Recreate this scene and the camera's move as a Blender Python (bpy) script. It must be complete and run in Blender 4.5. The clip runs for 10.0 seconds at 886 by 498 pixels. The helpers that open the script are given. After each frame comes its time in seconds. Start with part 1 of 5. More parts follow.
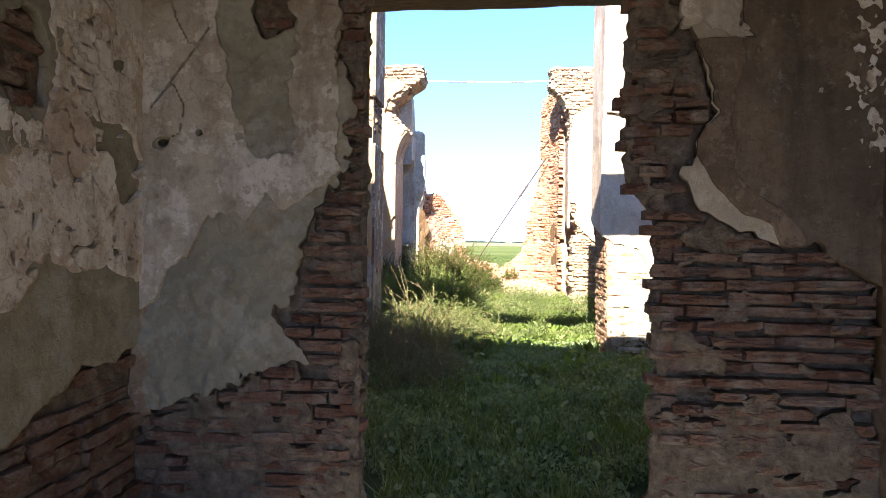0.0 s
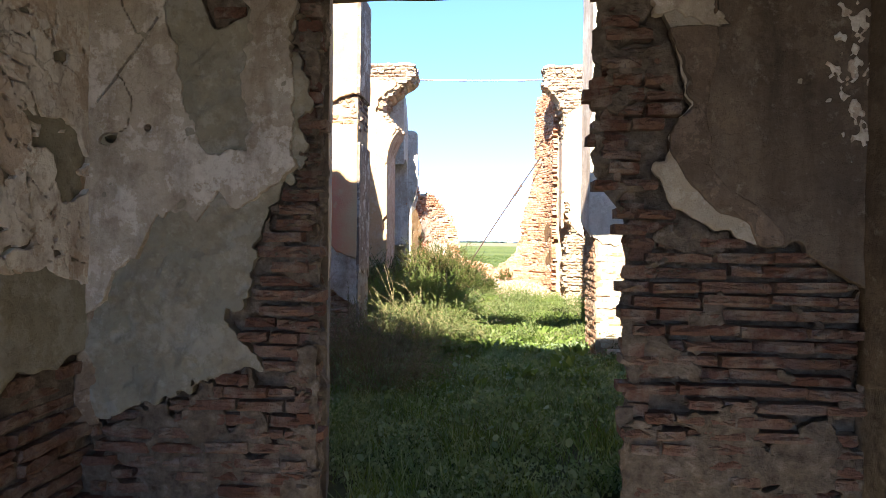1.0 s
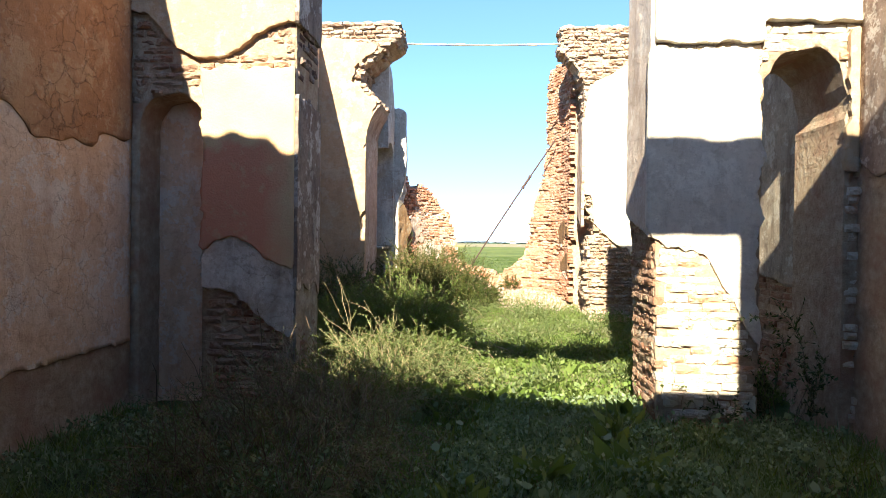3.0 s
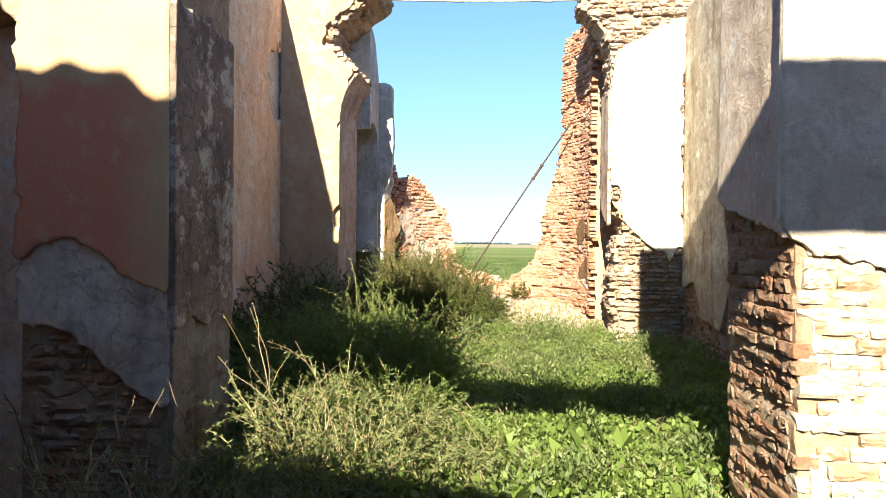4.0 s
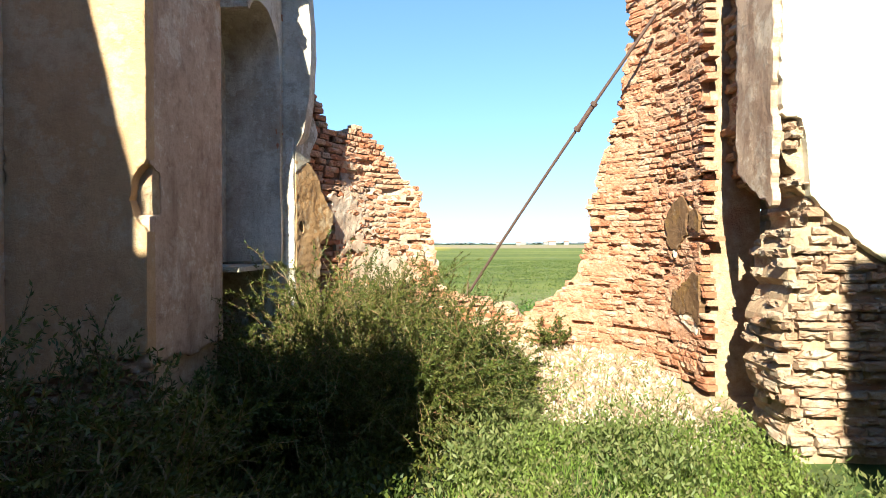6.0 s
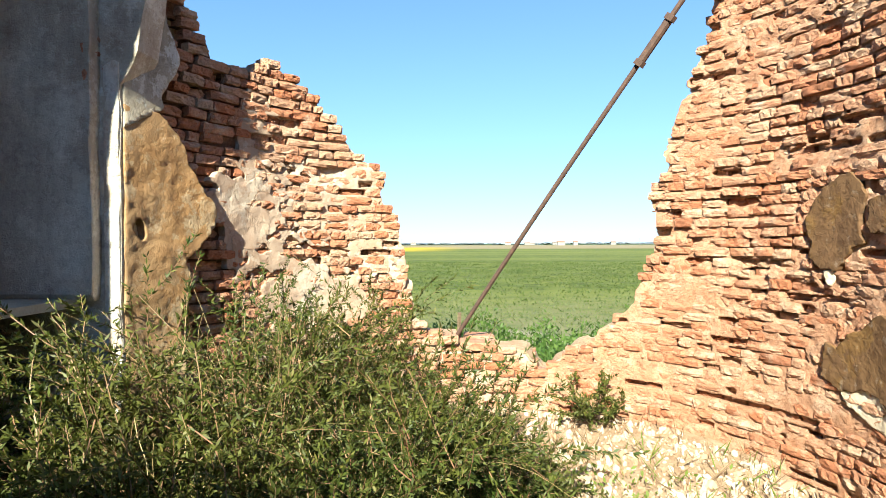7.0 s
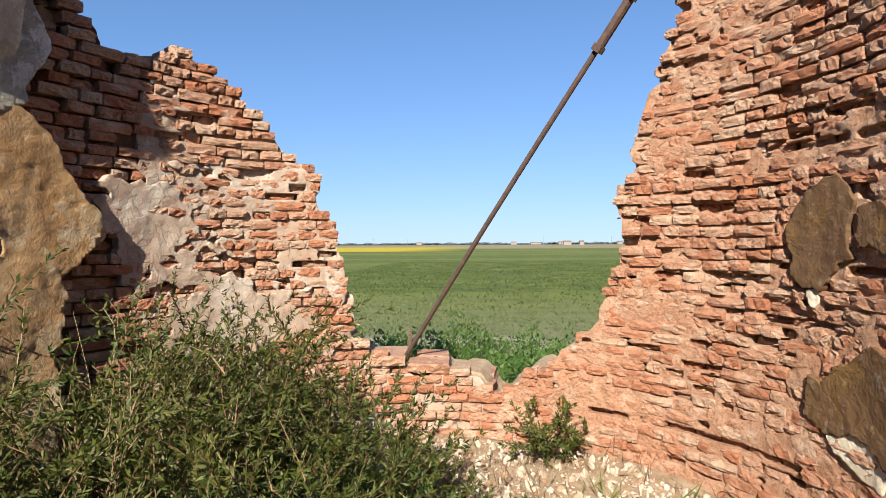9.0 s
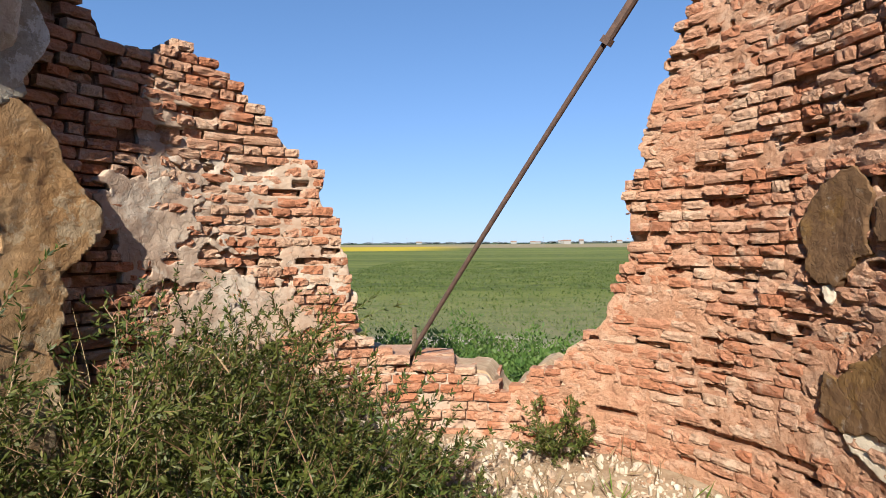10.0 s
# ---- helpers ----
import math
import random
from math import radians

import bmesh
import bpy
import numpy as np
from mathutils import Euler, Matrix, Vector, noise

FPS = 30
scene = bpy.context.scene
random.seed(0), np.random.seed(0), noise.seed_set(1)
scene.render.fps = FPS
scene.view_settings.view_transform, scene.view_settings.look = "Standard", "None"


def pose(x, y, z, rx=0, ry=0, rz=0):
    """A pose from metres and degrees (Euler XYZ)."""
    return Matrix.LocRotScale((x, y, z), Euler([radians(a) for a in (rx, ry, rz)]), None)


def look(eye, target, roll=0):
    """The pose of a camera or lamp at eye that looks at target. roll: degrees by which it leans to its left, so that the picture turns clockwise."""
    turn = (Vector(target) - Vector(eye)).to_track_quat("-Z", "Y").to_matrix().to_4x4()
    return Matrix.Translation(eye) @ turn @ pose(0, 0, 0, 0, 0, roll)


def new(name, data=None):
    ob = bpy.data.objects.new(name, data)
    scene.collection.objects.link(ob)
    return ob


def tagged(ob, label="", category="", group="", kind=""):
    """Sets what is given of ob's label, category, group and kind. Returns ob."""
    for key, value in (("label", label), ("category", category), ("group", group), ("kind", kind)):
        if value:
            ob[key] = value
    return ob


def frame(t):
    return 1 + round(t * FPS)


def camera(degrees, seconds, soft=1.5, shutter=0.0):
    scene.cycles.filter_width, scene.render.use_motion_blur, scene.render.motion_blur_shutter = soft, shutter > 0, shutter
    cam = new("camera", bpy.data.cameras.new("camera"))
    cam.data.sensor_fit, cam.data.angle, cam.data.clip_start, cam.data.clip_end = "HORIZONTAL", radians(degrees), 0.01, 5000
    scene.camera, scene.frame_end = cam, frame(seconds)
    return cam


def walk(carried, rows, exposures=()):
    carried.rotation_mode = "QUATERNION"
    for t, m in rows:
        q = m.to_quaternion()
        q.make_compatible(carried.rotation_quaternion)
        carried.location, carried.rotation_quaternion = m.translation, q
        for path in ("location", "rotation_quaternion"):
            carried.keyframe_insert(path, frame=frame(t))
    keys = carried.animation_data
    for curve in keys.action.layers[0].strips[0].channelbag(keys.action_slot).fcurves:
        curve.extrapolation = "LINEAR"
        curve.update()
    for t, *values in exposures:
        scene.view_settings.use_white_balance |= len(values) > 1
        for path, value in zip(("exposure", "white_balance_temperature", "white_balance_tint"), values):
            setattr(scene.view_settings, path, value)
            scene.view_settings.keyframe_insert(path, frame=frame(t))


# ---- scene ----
cam = camera(74.0, 10.0, 0.7)
PATH = [
    (0, (0.029, -0.001, 1.36), (-0.101, 1.995, 1.332), 0.7),
    (0.5, (0.134, -0.003, 1.357), (0.004, 1.993, 1.329), 0.7),
    (1, (0.197, 0.145, 1.361), (0.065, 2.141, 1.334), 0.6),
    (1.5, (0.223, 0.496, 1.361), (0.09, 2.491, 1.335), 0.6),
    (2, (0.22, 1.084, 1.363), (0.083, 3.079, 1.338), 0.6),
    (2.5, (0.227, 1.722, 1.364), (0.088, 3.717, 1.339), 0.7),
    (4, (0.199, 4.521, 1.391), (0.051, 6.516, 1.368), 0.6),
    (4.5, (0.11, 5.526, 1.391), (-0.033, 7.52, 1.37), 0.6),
    (5, (0.047, 6.751, 1.406), (-0.075, 8.747, 1.385), 0.3),
    (5.5, (-0.039, 7.885, 1.409), (-0.129, 9.883, 1.39), -0.2),
    (7, (0.089, 11.519, 1.502), (-0.036, 13.515, 1.484), -0.2),
    (7.5, (0.177, 11.888, 1.527), (0.041, 13.883, 1.509), -0.2),
    (8, (0.294, 11.969, 1.542), (0.153, 13.964, 1.524), -0.2),
    (8.5, (0.369, 11.966, 1.56), (0.23, 13.961, 1.542), -0.2),
    (9, (0.44, 11.961, 1.563), (0.294, 13.956, 1.544), -0.3),
    (9.5, (0.46, 11.977, 1.554), (0.311, 13.971, 1.535), -0.3),
    (10, (0.404, 12.01, 1.547), (0.259, 14.005, 1.526), -0.4),
]
EXPO = [(0.0, 2.68, 6500, 6), (2.0, 2.44, 6600, 1), (4.0, 2.17, 6850, 0), (5.5, 2.05, 6900, -2), (7.5, 1.77, 6750, -5), (9.0, 1.18, 6600, 4), (10.0, 1.12, 6600, 5)]
walk(cam, [(t, look(eye, target, roll)) for t, eye, target, roll in PATH], EXPO)

# ---- world and sun ----
SUN_WAY = Vector((0.172, 1.0, -0.70)).normalized()
world = bpy.data.worlds.new("world")
scene.world = world
world.use_nodes = True
wt = world.node_tree
sky = wt.nodes.new("ShaderNodeTexSky")
sky.sky_type = "NISHITA"
sky.sun_disc = False
sky.sun_elevation = math.asin(-SUN_WAY.z)
sky.sun_rotation = math.atan2(-SUN_WAY.x, -SUN_WAY.y)
sky.air_density, sky.dust_density, sky.ozone_density = 0.95, 0.0, 6.0
tint = wt.nodes.new("ShaderNodeMix")
tint.data_type, tint.blend_type = "RGBA", "MULTIPLY"
tint.inputs[0].default_value = 1.0
tint.inputs[7].default_value = (0.88, 0.98, 1.06, 1)
wt.links.new(sky.outputs[0], tint.inputs[6])
# a clear dry horizon: pale blue, not white
part_of, plus, ratio, lift = [wt.nodes.new("ShaderNodeVectorMath") for _ in range(4)]
part_of.operation, plus.operation, ratio.operation, lift.operation = "DIVIDE", "ADD", "DIVIDE", "SCALE"
part_of.inputs[1].default_value = (5.0, 7.0, 15.0)
plus.inputs[1].default_value = (1, 1, 1)
lift.inputs["Scale"].default_value = 1.22
wt.links.new(tint.outputs[2], part_of.inputs[0])
wt.links.new(part_of.outputs[0], plus.inputs[0])
wt.links.new(tint.outputs[2], ratio.inputs[0])
wt.links.new(plus.outputs[0], ratio.inputs[1])
wt.links.new(ratio.outputs[0], lift.inputs[0])
wt.links.new(lift.outputs[0], wt.nodes["Background"].inputs[0])
wt.nodes["Background"].inputs[1].default_value = 0.077
sun = new("sun", bpy.data.lights.new("sun", "SUN"))
sun.data.energy, sun.data.angle, sun.data.color = 5.0, radians(0.53), (1.0, 0.93, 0.82)
sun.matrix_world = look((0, 0, 30), Vector((0, 0, 30)) + SUN_WAY)


# ---- materials ----
class Nodes:
    """Small helper for node materials."""

    def __init__(self, name, rough=0.9, spec=0.2):
        self.mat = bpy.data.materials.new(name)
        self.mat.use_nodes = True
        self.t = self.mat.node_tree
        self.bsdf = self.t.nodes["Principled BSDF"]
        self.bsdf.inputs["Roughness"].default_value = rough
        self.bsdf.inputs["Specular IOR Level"].default_value = spec
        self.geo = self.t.nodes.new("ShaderNodeNewGeometry")
        self.pos = self.geo.outputs["Position"]

    def node(self, kind, **values):
        n = self.t.nodes.new(kind)
        for k, v in values.items():
            n.inputs[k].default_value = v
        return n

    def link(self, a, b):
        self.t.links.new(a, b)

    def scaled(self, sx, sy, sz):
        m = self.node("ShaderNodeMapping")
        m.inputs["Scale"].default_value = (sx, sy, sz)
        self.link(self.pos, m.inputs["Vector"])
        return m.outputs[0]

    def noise(self, scale, detail=6, rough=0.6, vec=None):
        n = self.node("ShaderNodeTexNoise", Scale=scale, Detail=detail, Roughness=rough)
        self.link(vec or self.pos, n.inputs["Vector"])
        return n.outputs["Fac"]

    def ramp(self, fac, *stops):
        r = self.node("ShaderNodeValToRGB")
        els = r.color_ramp.elements
        while len(els) < len(stops):
            els.new(0.5)
        for e, (p, c) in zip(els, stops):
            e.position = p
            e.color = (*c, 1) if len(c) == 3 else c
        self.link(fac, r.inputs[0])
        return r.outputs[0]

    def mask(self, fac, lo, hi):
        m = self.node("ShaderNodeMapRange")
        m.inputs["From Min"].default_value, m.inputs["From Max"].default_value = lo, hi
        self.link(fac, m.inputs["Value"])
        return m.outputs[0]

    def mix(self, fac, a, b, how="MIX"):
        m = self.t.nodes.new("ShaderNodeMix")
        m.data_type, m.blend_type = "RGBA", how
        for sock, v in ((m.inputs[0], fac), (m.inputs[6], a), (m.inputs[7], b)):
            if isinstance(v, (int, float)):
                sock.default_value = v
            elif isinstance(v, tuple):
                sock.default_value = (*v, 1)
            else:
                self.link(v, sock)
        return m.outputs[2]

    def axis(self, k):
        n = self.node("ShaderNodeSeparateXYZ")
        self.link(self.pos, n.inputs[0])
        return n.outputs[k]

    def math(self, op, a, b=0.0):
        n = self.t.nodes.new("ShaderNodeMath")
        n.operation = op
        for sock, v in zip(n.inputs, (a, b)):
            if isinstance(v, (int, float)):
                sock.default_value = v
            else:
                self.link(v, sock)
        return n.outputs[0]

    def random(self):
        o = self.node("ShaderNodeObjectInfo")
        return self.math("FRACT", self.math("ADD", o.outputs["Random"], self.geo.outputs["Random Per Island"]))

    def bump(self, height, strength=0.5, distance=0.01):
        b = self.node("ShaderNodeBump", Strength=strength, Distance=distance)
        self.link(height, b.inputs["Height"])
        self.link(b.outputs[0], self.bsdf.inputs["Normal"])

    def done(self, colour):
        if isinstance(colour, tuple):
            self.bsdf.inputs["Base Color"].default_value = (*colour, 1)
        else:
            self.link(colour, self.bsdf.inputs["Base Color"])
        return self.mat


def brick_material(name, stops, dust, dark=(0.24, 0.13, 0.085), dusty=0.47):
    n = Nodes(name)
    base = n.ramp(n.random(), *stops)
    grain = n.noise(60, 9, 0.72)
    blot = n.noise(8, 6, 0.65)
    pit = n.noise(140, 4, 0.6)
    c = n.mix(n.math("MULTIPLY", n.mask(grain, 0.42, 0.62), 0.75), base, n.mix(0.6, base, dark))
    c = n.mix(n.mask(blot, dusty, dusty + 0.19), c, dust)
    c = n.mix(n.math("MULTIPLY", n.mask(pit, 0.56, 0.66), 0.5), c, dark)
    n.bump(n.math("ADD", n.math("ADD", grain, n.math("MULTIPLY", pit, 0.4)), n.math("MULTIPLY", blot, 0.8)), 1.0, 0.016)
    return n.done(c)


def plaster_material(name, base, second, dirt, streak=0.4, cracks=0.5, peeled=None):
    n = Nodes(name)
    big = n.noise(1.7, 6, 0.62)
    mid = n.noise(7.5, 7, 0.65)
    fine = n.noise(70, 5, 0.7)
    runs = n.noise(1.0, 7, 0.65, n.scaled(4.5, 4.5, 1.0))
    c = n.mix(n.mask(big, 0.40, 0.66), base, second)
    if peeled:
        flake = n.noise(2.6, 10, 0.72)
        c = n.mix(n.math("MULTIPLY", n.mask(flake, 0.535, 0.56), 0.8), c, peeled)
        c = n.mix(n.math("MULTIPLY", n.mask(n.noise(9, 9, 0.7), 0.575, 0.60), 0.7), c, peeled)
    c = n.mix(n.math("MULTIPLY", n.mask(runs, 0.48, 0.72), streak), c, dirt)
    c = n.mix(n.math("MULTIPLY", n.mask(mid, 0.52, 0.68), 0.55), c, dirt)
    c = n.mix(n.math("MULTIPLY", n.mask(n.noise(28, 6, 0.7), 0.50, 0.66), 0.35), c, dirt)
    c = n.mix(n.math("MULTIPLY", n.mask(n.noise(16, 7, 0.7), 0.58, 0.70), 0.3), c, n.mix(0.5, base, (0.8, 0.77, 0.7)))
    v = n.t.nodes.new("ShaderNodeTexVoronoi")
    v.feature = "DISTANCE_TO_EDGE"
    v.inputs["Scale"].default_value = 6.5
    warper = n.node("ShaderNodeTexNoise", Scale=3.5, Detail=7, Roughness=0.65)
    n.link(n.pos, warper.inputs["Vector"])
    warp = n.mix(0.30, n.pos, warper.outputs["Color"], "ADD")
    n.link(warp, v.inputs["Vector"])
    line = n.mask(v.outputs["Distance"], 0.024, 0.004)
    line = n.math("MULTIPLY", line, n.math("MULTIPLY", n.mask(n.noise(1.1, 6, 0.65), 0.46, 0.54), cracks * 0.8))
    c = n.mix(line, c, (0.10, 0.075, 0.055))
    h = n.math("ADD", n.math("MULTIPLY", fine, 0.35), mid)
    h = n.math("SUBTRACT", h, n.math("MULTIPLY", line, 1.2))
    n.bump(h, 0.8, 0.02)
    return n.done(c)


BRICK = brick_material("worn_brick", [(0.0, (0.308, 0.138, 0.077)), (0.3, (0.336, 0.175, 0.105)), (0.55, (0.351, 0.206, 0.13)), (0.8, (0.37, 0.246, 0.166)), (1.0, (0.283, 0.148, 0.092))], (0.394, 0.283, 0.197), (0.185, 0.092, 0.0554))
BRICK_APSE = brick_material("sunbaked_brick", [(0.0, (0.41, 0.159, 0.0862)), (0.25, (0.451, 0.209, 0.129)), (0.5, (0.477, 0.259, 0.172)), (0.75, (0.5, 0.335, 0.242)), (0.9, (0.435, 0.184, 0.103)), (1.0, (0.312, 0.126, 0.0733))], (0.526, 0.385, 0.293), (0.221, 0.105, 0.0646), 0.52)
BRICK_PALE = brick_material("dusty_brick", [(0.0, (0.354, 0.204, 0.133)), (0.4, (0.389, 0.26, 0.184)), (0.8, (0.412, 0.312, 0.231)), (1.0, (0.306, 0.18, 0.121))], (0.448, 0.373, 0.3), (0.236, 0.136, 0.0863))
BRICK_WHITE = brick_material("whitewashed_brick", [(0.0, (0.626, 0.55, 0.447)), (0.75, (0.594, 0.49, 0.372)), (0.88, (0.469, 0.267, 0.159)), (1.0, (0.422, 0.208, 0.117))], (0.657, 0.586, 0.482), (0.391, 0.238, 0.144))
# Darker brick copy: the dimness of walls out of the sun is in its colour.
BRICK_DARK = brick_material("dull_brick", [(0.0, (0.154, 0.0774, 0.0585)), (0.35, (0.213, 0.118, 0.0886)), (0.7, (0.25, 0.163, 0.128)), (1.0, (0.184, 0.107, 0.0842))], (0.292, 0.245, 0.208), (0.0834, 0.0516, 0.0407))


def mortar_material():
    n = Nodes("lime_mortar")
    a, b = n.noise(14, 8, 0.7), n.noise(3, 5)
    c = n.ramp(a, (0.3, (0.272, 0.176, 0.112)), (0.52, (0.4, 0.288, 0.192)), (0.75, (0.512, 0.416, 0.312)))
    c = n.mix(n.mask(b, 0.5, 0.7), c, (0.32, 0.176, 0.112))
    n.bump(a, 1.0, 0.03)
    return n.done(c)


MORTAR = mortar_material()


def clay_material():
    n = Nodes("orange_bedding_mortar")
    a, b, f = n.noise(9, 8, 0.72), n.noise(2.6, 5), n.noise(55, 8, 0.72)
    c = n.ramp(a, (0.3, (0.342, 0.169, 0.108)), (0.5, (0.456, 0.256, 0.168)), (0.72, (0.547, 0.39, 0.299)))
    c = n.mix(n.math("MULTIPLY", n.mask(b, 0.48, 0.66), 0.6), c, (0.443, 0.217, 0.129))
    c = n.mix(n.math("MULTIPLY", n.mask(f, 0.50, 0.64), 0.65), c, (0.205, 0.1, 0.0603))
    n.bump(n.math("ADD", a, n.math("MULTIPLY", f, 0.5)), 1.0, 0.03)
    return n.done(c)


CLAY = clay_material()


# Dark mortar colour that stands for shade at the apse's left end.
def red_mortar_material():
    n = Nodes("shade_red_mortar")
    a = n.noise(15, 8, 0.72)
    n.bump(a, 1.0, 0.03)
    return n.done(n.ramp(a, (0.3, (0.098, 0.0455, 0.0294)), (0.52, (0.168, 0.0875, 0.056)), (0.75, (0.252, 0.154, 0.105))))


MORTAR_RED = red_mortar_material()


def grey_mortar_material():
    n = Nodes("grey_mortar")
    a = n.noise(16, 8, 0.7)
    n.bump(a, 1.0, 0.045)
    return n.done(n.ramp(a, (0.3, (0.085, 0.066, 0.052)), (0.55, (0.205, 0.17, 0.138)), (0.75, (0.36, 0.31, 0.26))))


MORTAR_GREY = grey_mortar_material()
P_UNDER = plaster_material("grey_green_undercoat", (0.262, 0.253, 0.207), (0.308, 0.276, 0.216), (0.175, 0.152, 0.115), 0.35, 0.1, (0.34, 0.327, 0.285))
P_DAMP = plaster_material("damp_grey_undercoat", (0.563, 0.484, 0.394), (0.484, 0.395, 0.309), (0.247, 0.169, 0.123), 0.7, 0.3, (0.633, 0.547, 0.45))
P_ASH = plaster_material("ashen_limewash", (0.663, 0.57, 0.463), (0.588, 0.497, 0.393), (0.398, 0.313, 0.236), 0.4, 0.1, (0.739, 0.653, 0.542))
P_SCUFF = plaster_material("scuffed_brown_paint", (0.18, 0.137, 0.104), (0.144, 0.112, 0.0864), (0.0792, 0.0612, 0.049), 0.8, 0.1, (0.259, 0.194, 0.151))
P_GREY = plaster_material("grey_undercoat", (0.37, 0.34, 0.28), (0.43, 0.38, 0.31), (0.24, 0.195, 0.15), 0.3, 0.1, (0.50, 0.47, 0.41))
P_BEIGE = plaster_material("beige_limewash", (0.464, 0.421, 0.361), (0.327, 0.284, 0.232), (0.189, 0.146, 0.112), 0.9, 0.15, (0.636, 0.611, 0.576))
P_WHITE = plaster_material("flaking_limewash", (0.74, 0.72, 0.69), (0.58, 0.52, 0.46), (0.27, 0.205, 0.16), 0.85, 0.3, (0.50, 0.41, 0.33))
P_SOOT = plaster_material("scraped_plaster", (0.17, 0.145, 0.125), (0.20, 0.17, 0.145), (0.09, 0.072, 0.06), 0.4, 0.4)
P_REVEAL = plaster_material("rose_brown_paint", (0.52, 0.41, 0.35), (0.47, 0.42, 0.375), (0.32, 0.24, 0.20), 0.2, 0.2)
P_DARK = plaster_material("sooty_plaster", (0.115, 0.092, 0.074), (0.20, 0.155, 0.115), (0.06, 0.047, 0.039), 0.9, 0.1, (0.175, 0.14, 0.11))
P_CREAM = plaster_material("cream_plaster", (0.44, 0.295, 0.175), (0.41, 0.26, 0.145), (0.29, 0.18, 0.11), 0.45, 0.1, (0.45, 0.34, 0.23))
P_BLUSH = plaster_material("blushing_grey_plaster", (0.64, 0.52, 0.43), (0.57, 0.43, 0.335), (0.34, 0.23, 0.17), 0.8, 0.2, (0.70, 0.62, 0.54))
P_ROSE = plaster_material("rain_run_rose_plaster", (0.50, 0.36, 0.27), (0.42, 0.29, 0.215), (0.20, 0.115, 0.08), 0.9, 0.1, (0.58, 0.47, 0.38))
P_PALE = plaster_material("pale_plaster", (0.722, 0.669, 0.563), (0.669, 0.59, 0.458), (0.528, 0.44, 0.334), 0.3, 0.2)
P_PINK = plaster_material("pink_plaster", (0.68, 0.45, 0.29), (0.69, 0.52, 0.38), (0.42, 0.235, 0.145), 0.6, 0.22, (0.70, 0.60, 0.50))
P_BLUE = plaster_material("blue_limewash", (0.72, 0.75, 0.74), (0.70, 0.69, 0.64), (0.46, 0.42, 0.36), 0.4, 0.1, (0.76, 0.77, 0.75))
# Mottled limewash, its base darkened to carry the shade of the recesses.
P_RECESS = plaster_material("shade_greyed_limewash", (0.52, 0.48, 0.43), (0.45, 0.38, 0.31), (0.22, 0.165, 0.13), 0.6, 0.15, (0.62, 0.58, 0.52))
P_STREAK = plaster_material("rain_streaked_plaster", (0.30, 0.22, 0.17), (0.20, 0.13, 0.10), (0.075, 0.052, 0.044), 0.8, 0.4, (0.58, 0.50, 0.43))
P_NAVE = plaster_material("weathered_nave_plaster", (0.42, 0.345, 0.26), (0.33, 0.24, 0.165), (0.14, 0.10, 0.07), 0.95, 0.12, (0.55, 0.48, 0.38))
P_MUD = plaster_material("lumpy_mud_plaster", (0.268, 0.213, 0.165), (0.207, 0.165, 0.131), (0.115, 0.085, 0.0669), 0.6, 0.15, (0.341, 0.304, 0.261))
P_LICHEN = plaster_material("lichened_plaster", (0.128, 0.0715, 0.0394), (0.16, 0.0907, 0.0429), (0.0638, 0.0334, 0.0197), 0.3, 0.15, (0.172, 0.0955, 0.0358))
P_CHALK = plaster_material("chalky_mortar", (0.409, 0.314, 0.252), (0.37, 0.251, 0.185), (0.291, 0.167, 0.111), 0.2, 0.2, (0.463, 0.396, 0.339))
P_SLAB = plaster_material("weathered_slab_plaster", (0.351, 0.244, 0.147), (0.303, 0.17, 0.0777), (0.193, 0.101, 0.0473), 0.7, 0.0, (0.375, 0.287, 0.19))
P_OCHRE = plaster_material("ochre_plaster", (0.347, 0.17, 0.0819), (0.393, 0.229, 0.124), (0.216, 0.108, 0.0589), 0.4, 0.4, (0.432, 0.275, 0.157))


def red_dado_material():
    n = Nodes("faded_red_dado")
    edge = n.math("ADD", n.axis(2), n.math("MULTIPLY", n.noise(5, 6), 0.35))
    side = n.math("ADD", n.axis(0), n.math("MULTIPLY", n.noise(4, 6, 0.6), 0.5))
    red = n.math("MULTIPLY", n.mask(edge, 2.36, 2.28), n.mask(side, -1.10, -1.36))
    fade = n.noise(11, 7, 0.65)
    cream = n.mix(n.mask(n.noise(2.2, 5), 0.4, 0.65), (0.51, 0.345, 0.19), (0.47, 0.305, 0.16))
    c = n.mix(n.math("MULTIPLY", red, n.mask(fade, 0.74, 0.55)), cream, (0.52, 0.215, 0.125))
    n.bump(n.math("ADD", fade, n.noise(60, 4)), 0.4, 0.012)
    return n.done(c)


P_RED = red_dado_material()


def wood_material(name, a, b):
    n = Nodes(name, 0.85)
    g = n.noise(6, 8, 0.7, n.scaled(1.2, 14, 14))
    n.bump(g, 0.7, 0.01)
    return n.done(n.ramp(g, (0.35, a), (0.7, b)))


WOOD = wood_material("old_beam_wood", (0.07, 0.05, 0.035), (0.20, 0.15, 0.10))


def rust_material():
    n = Nodes("rusty_iron", 0.75, 0.4)
    g = n.noise(30, 8, 0.7)
    n.bsdf.inputs["Metallic"].default_value = 0.3
    n.bump(g, 0.6, 0.004)
    return n.done(n.ramp(g, (0.3, (0.0638, 0.0413, 0.0375)), (0.55, (0.105, 0.0638, 0.0525)), (0.75, (0.173, 0.09, 0.06))))


RUST = rust_material()


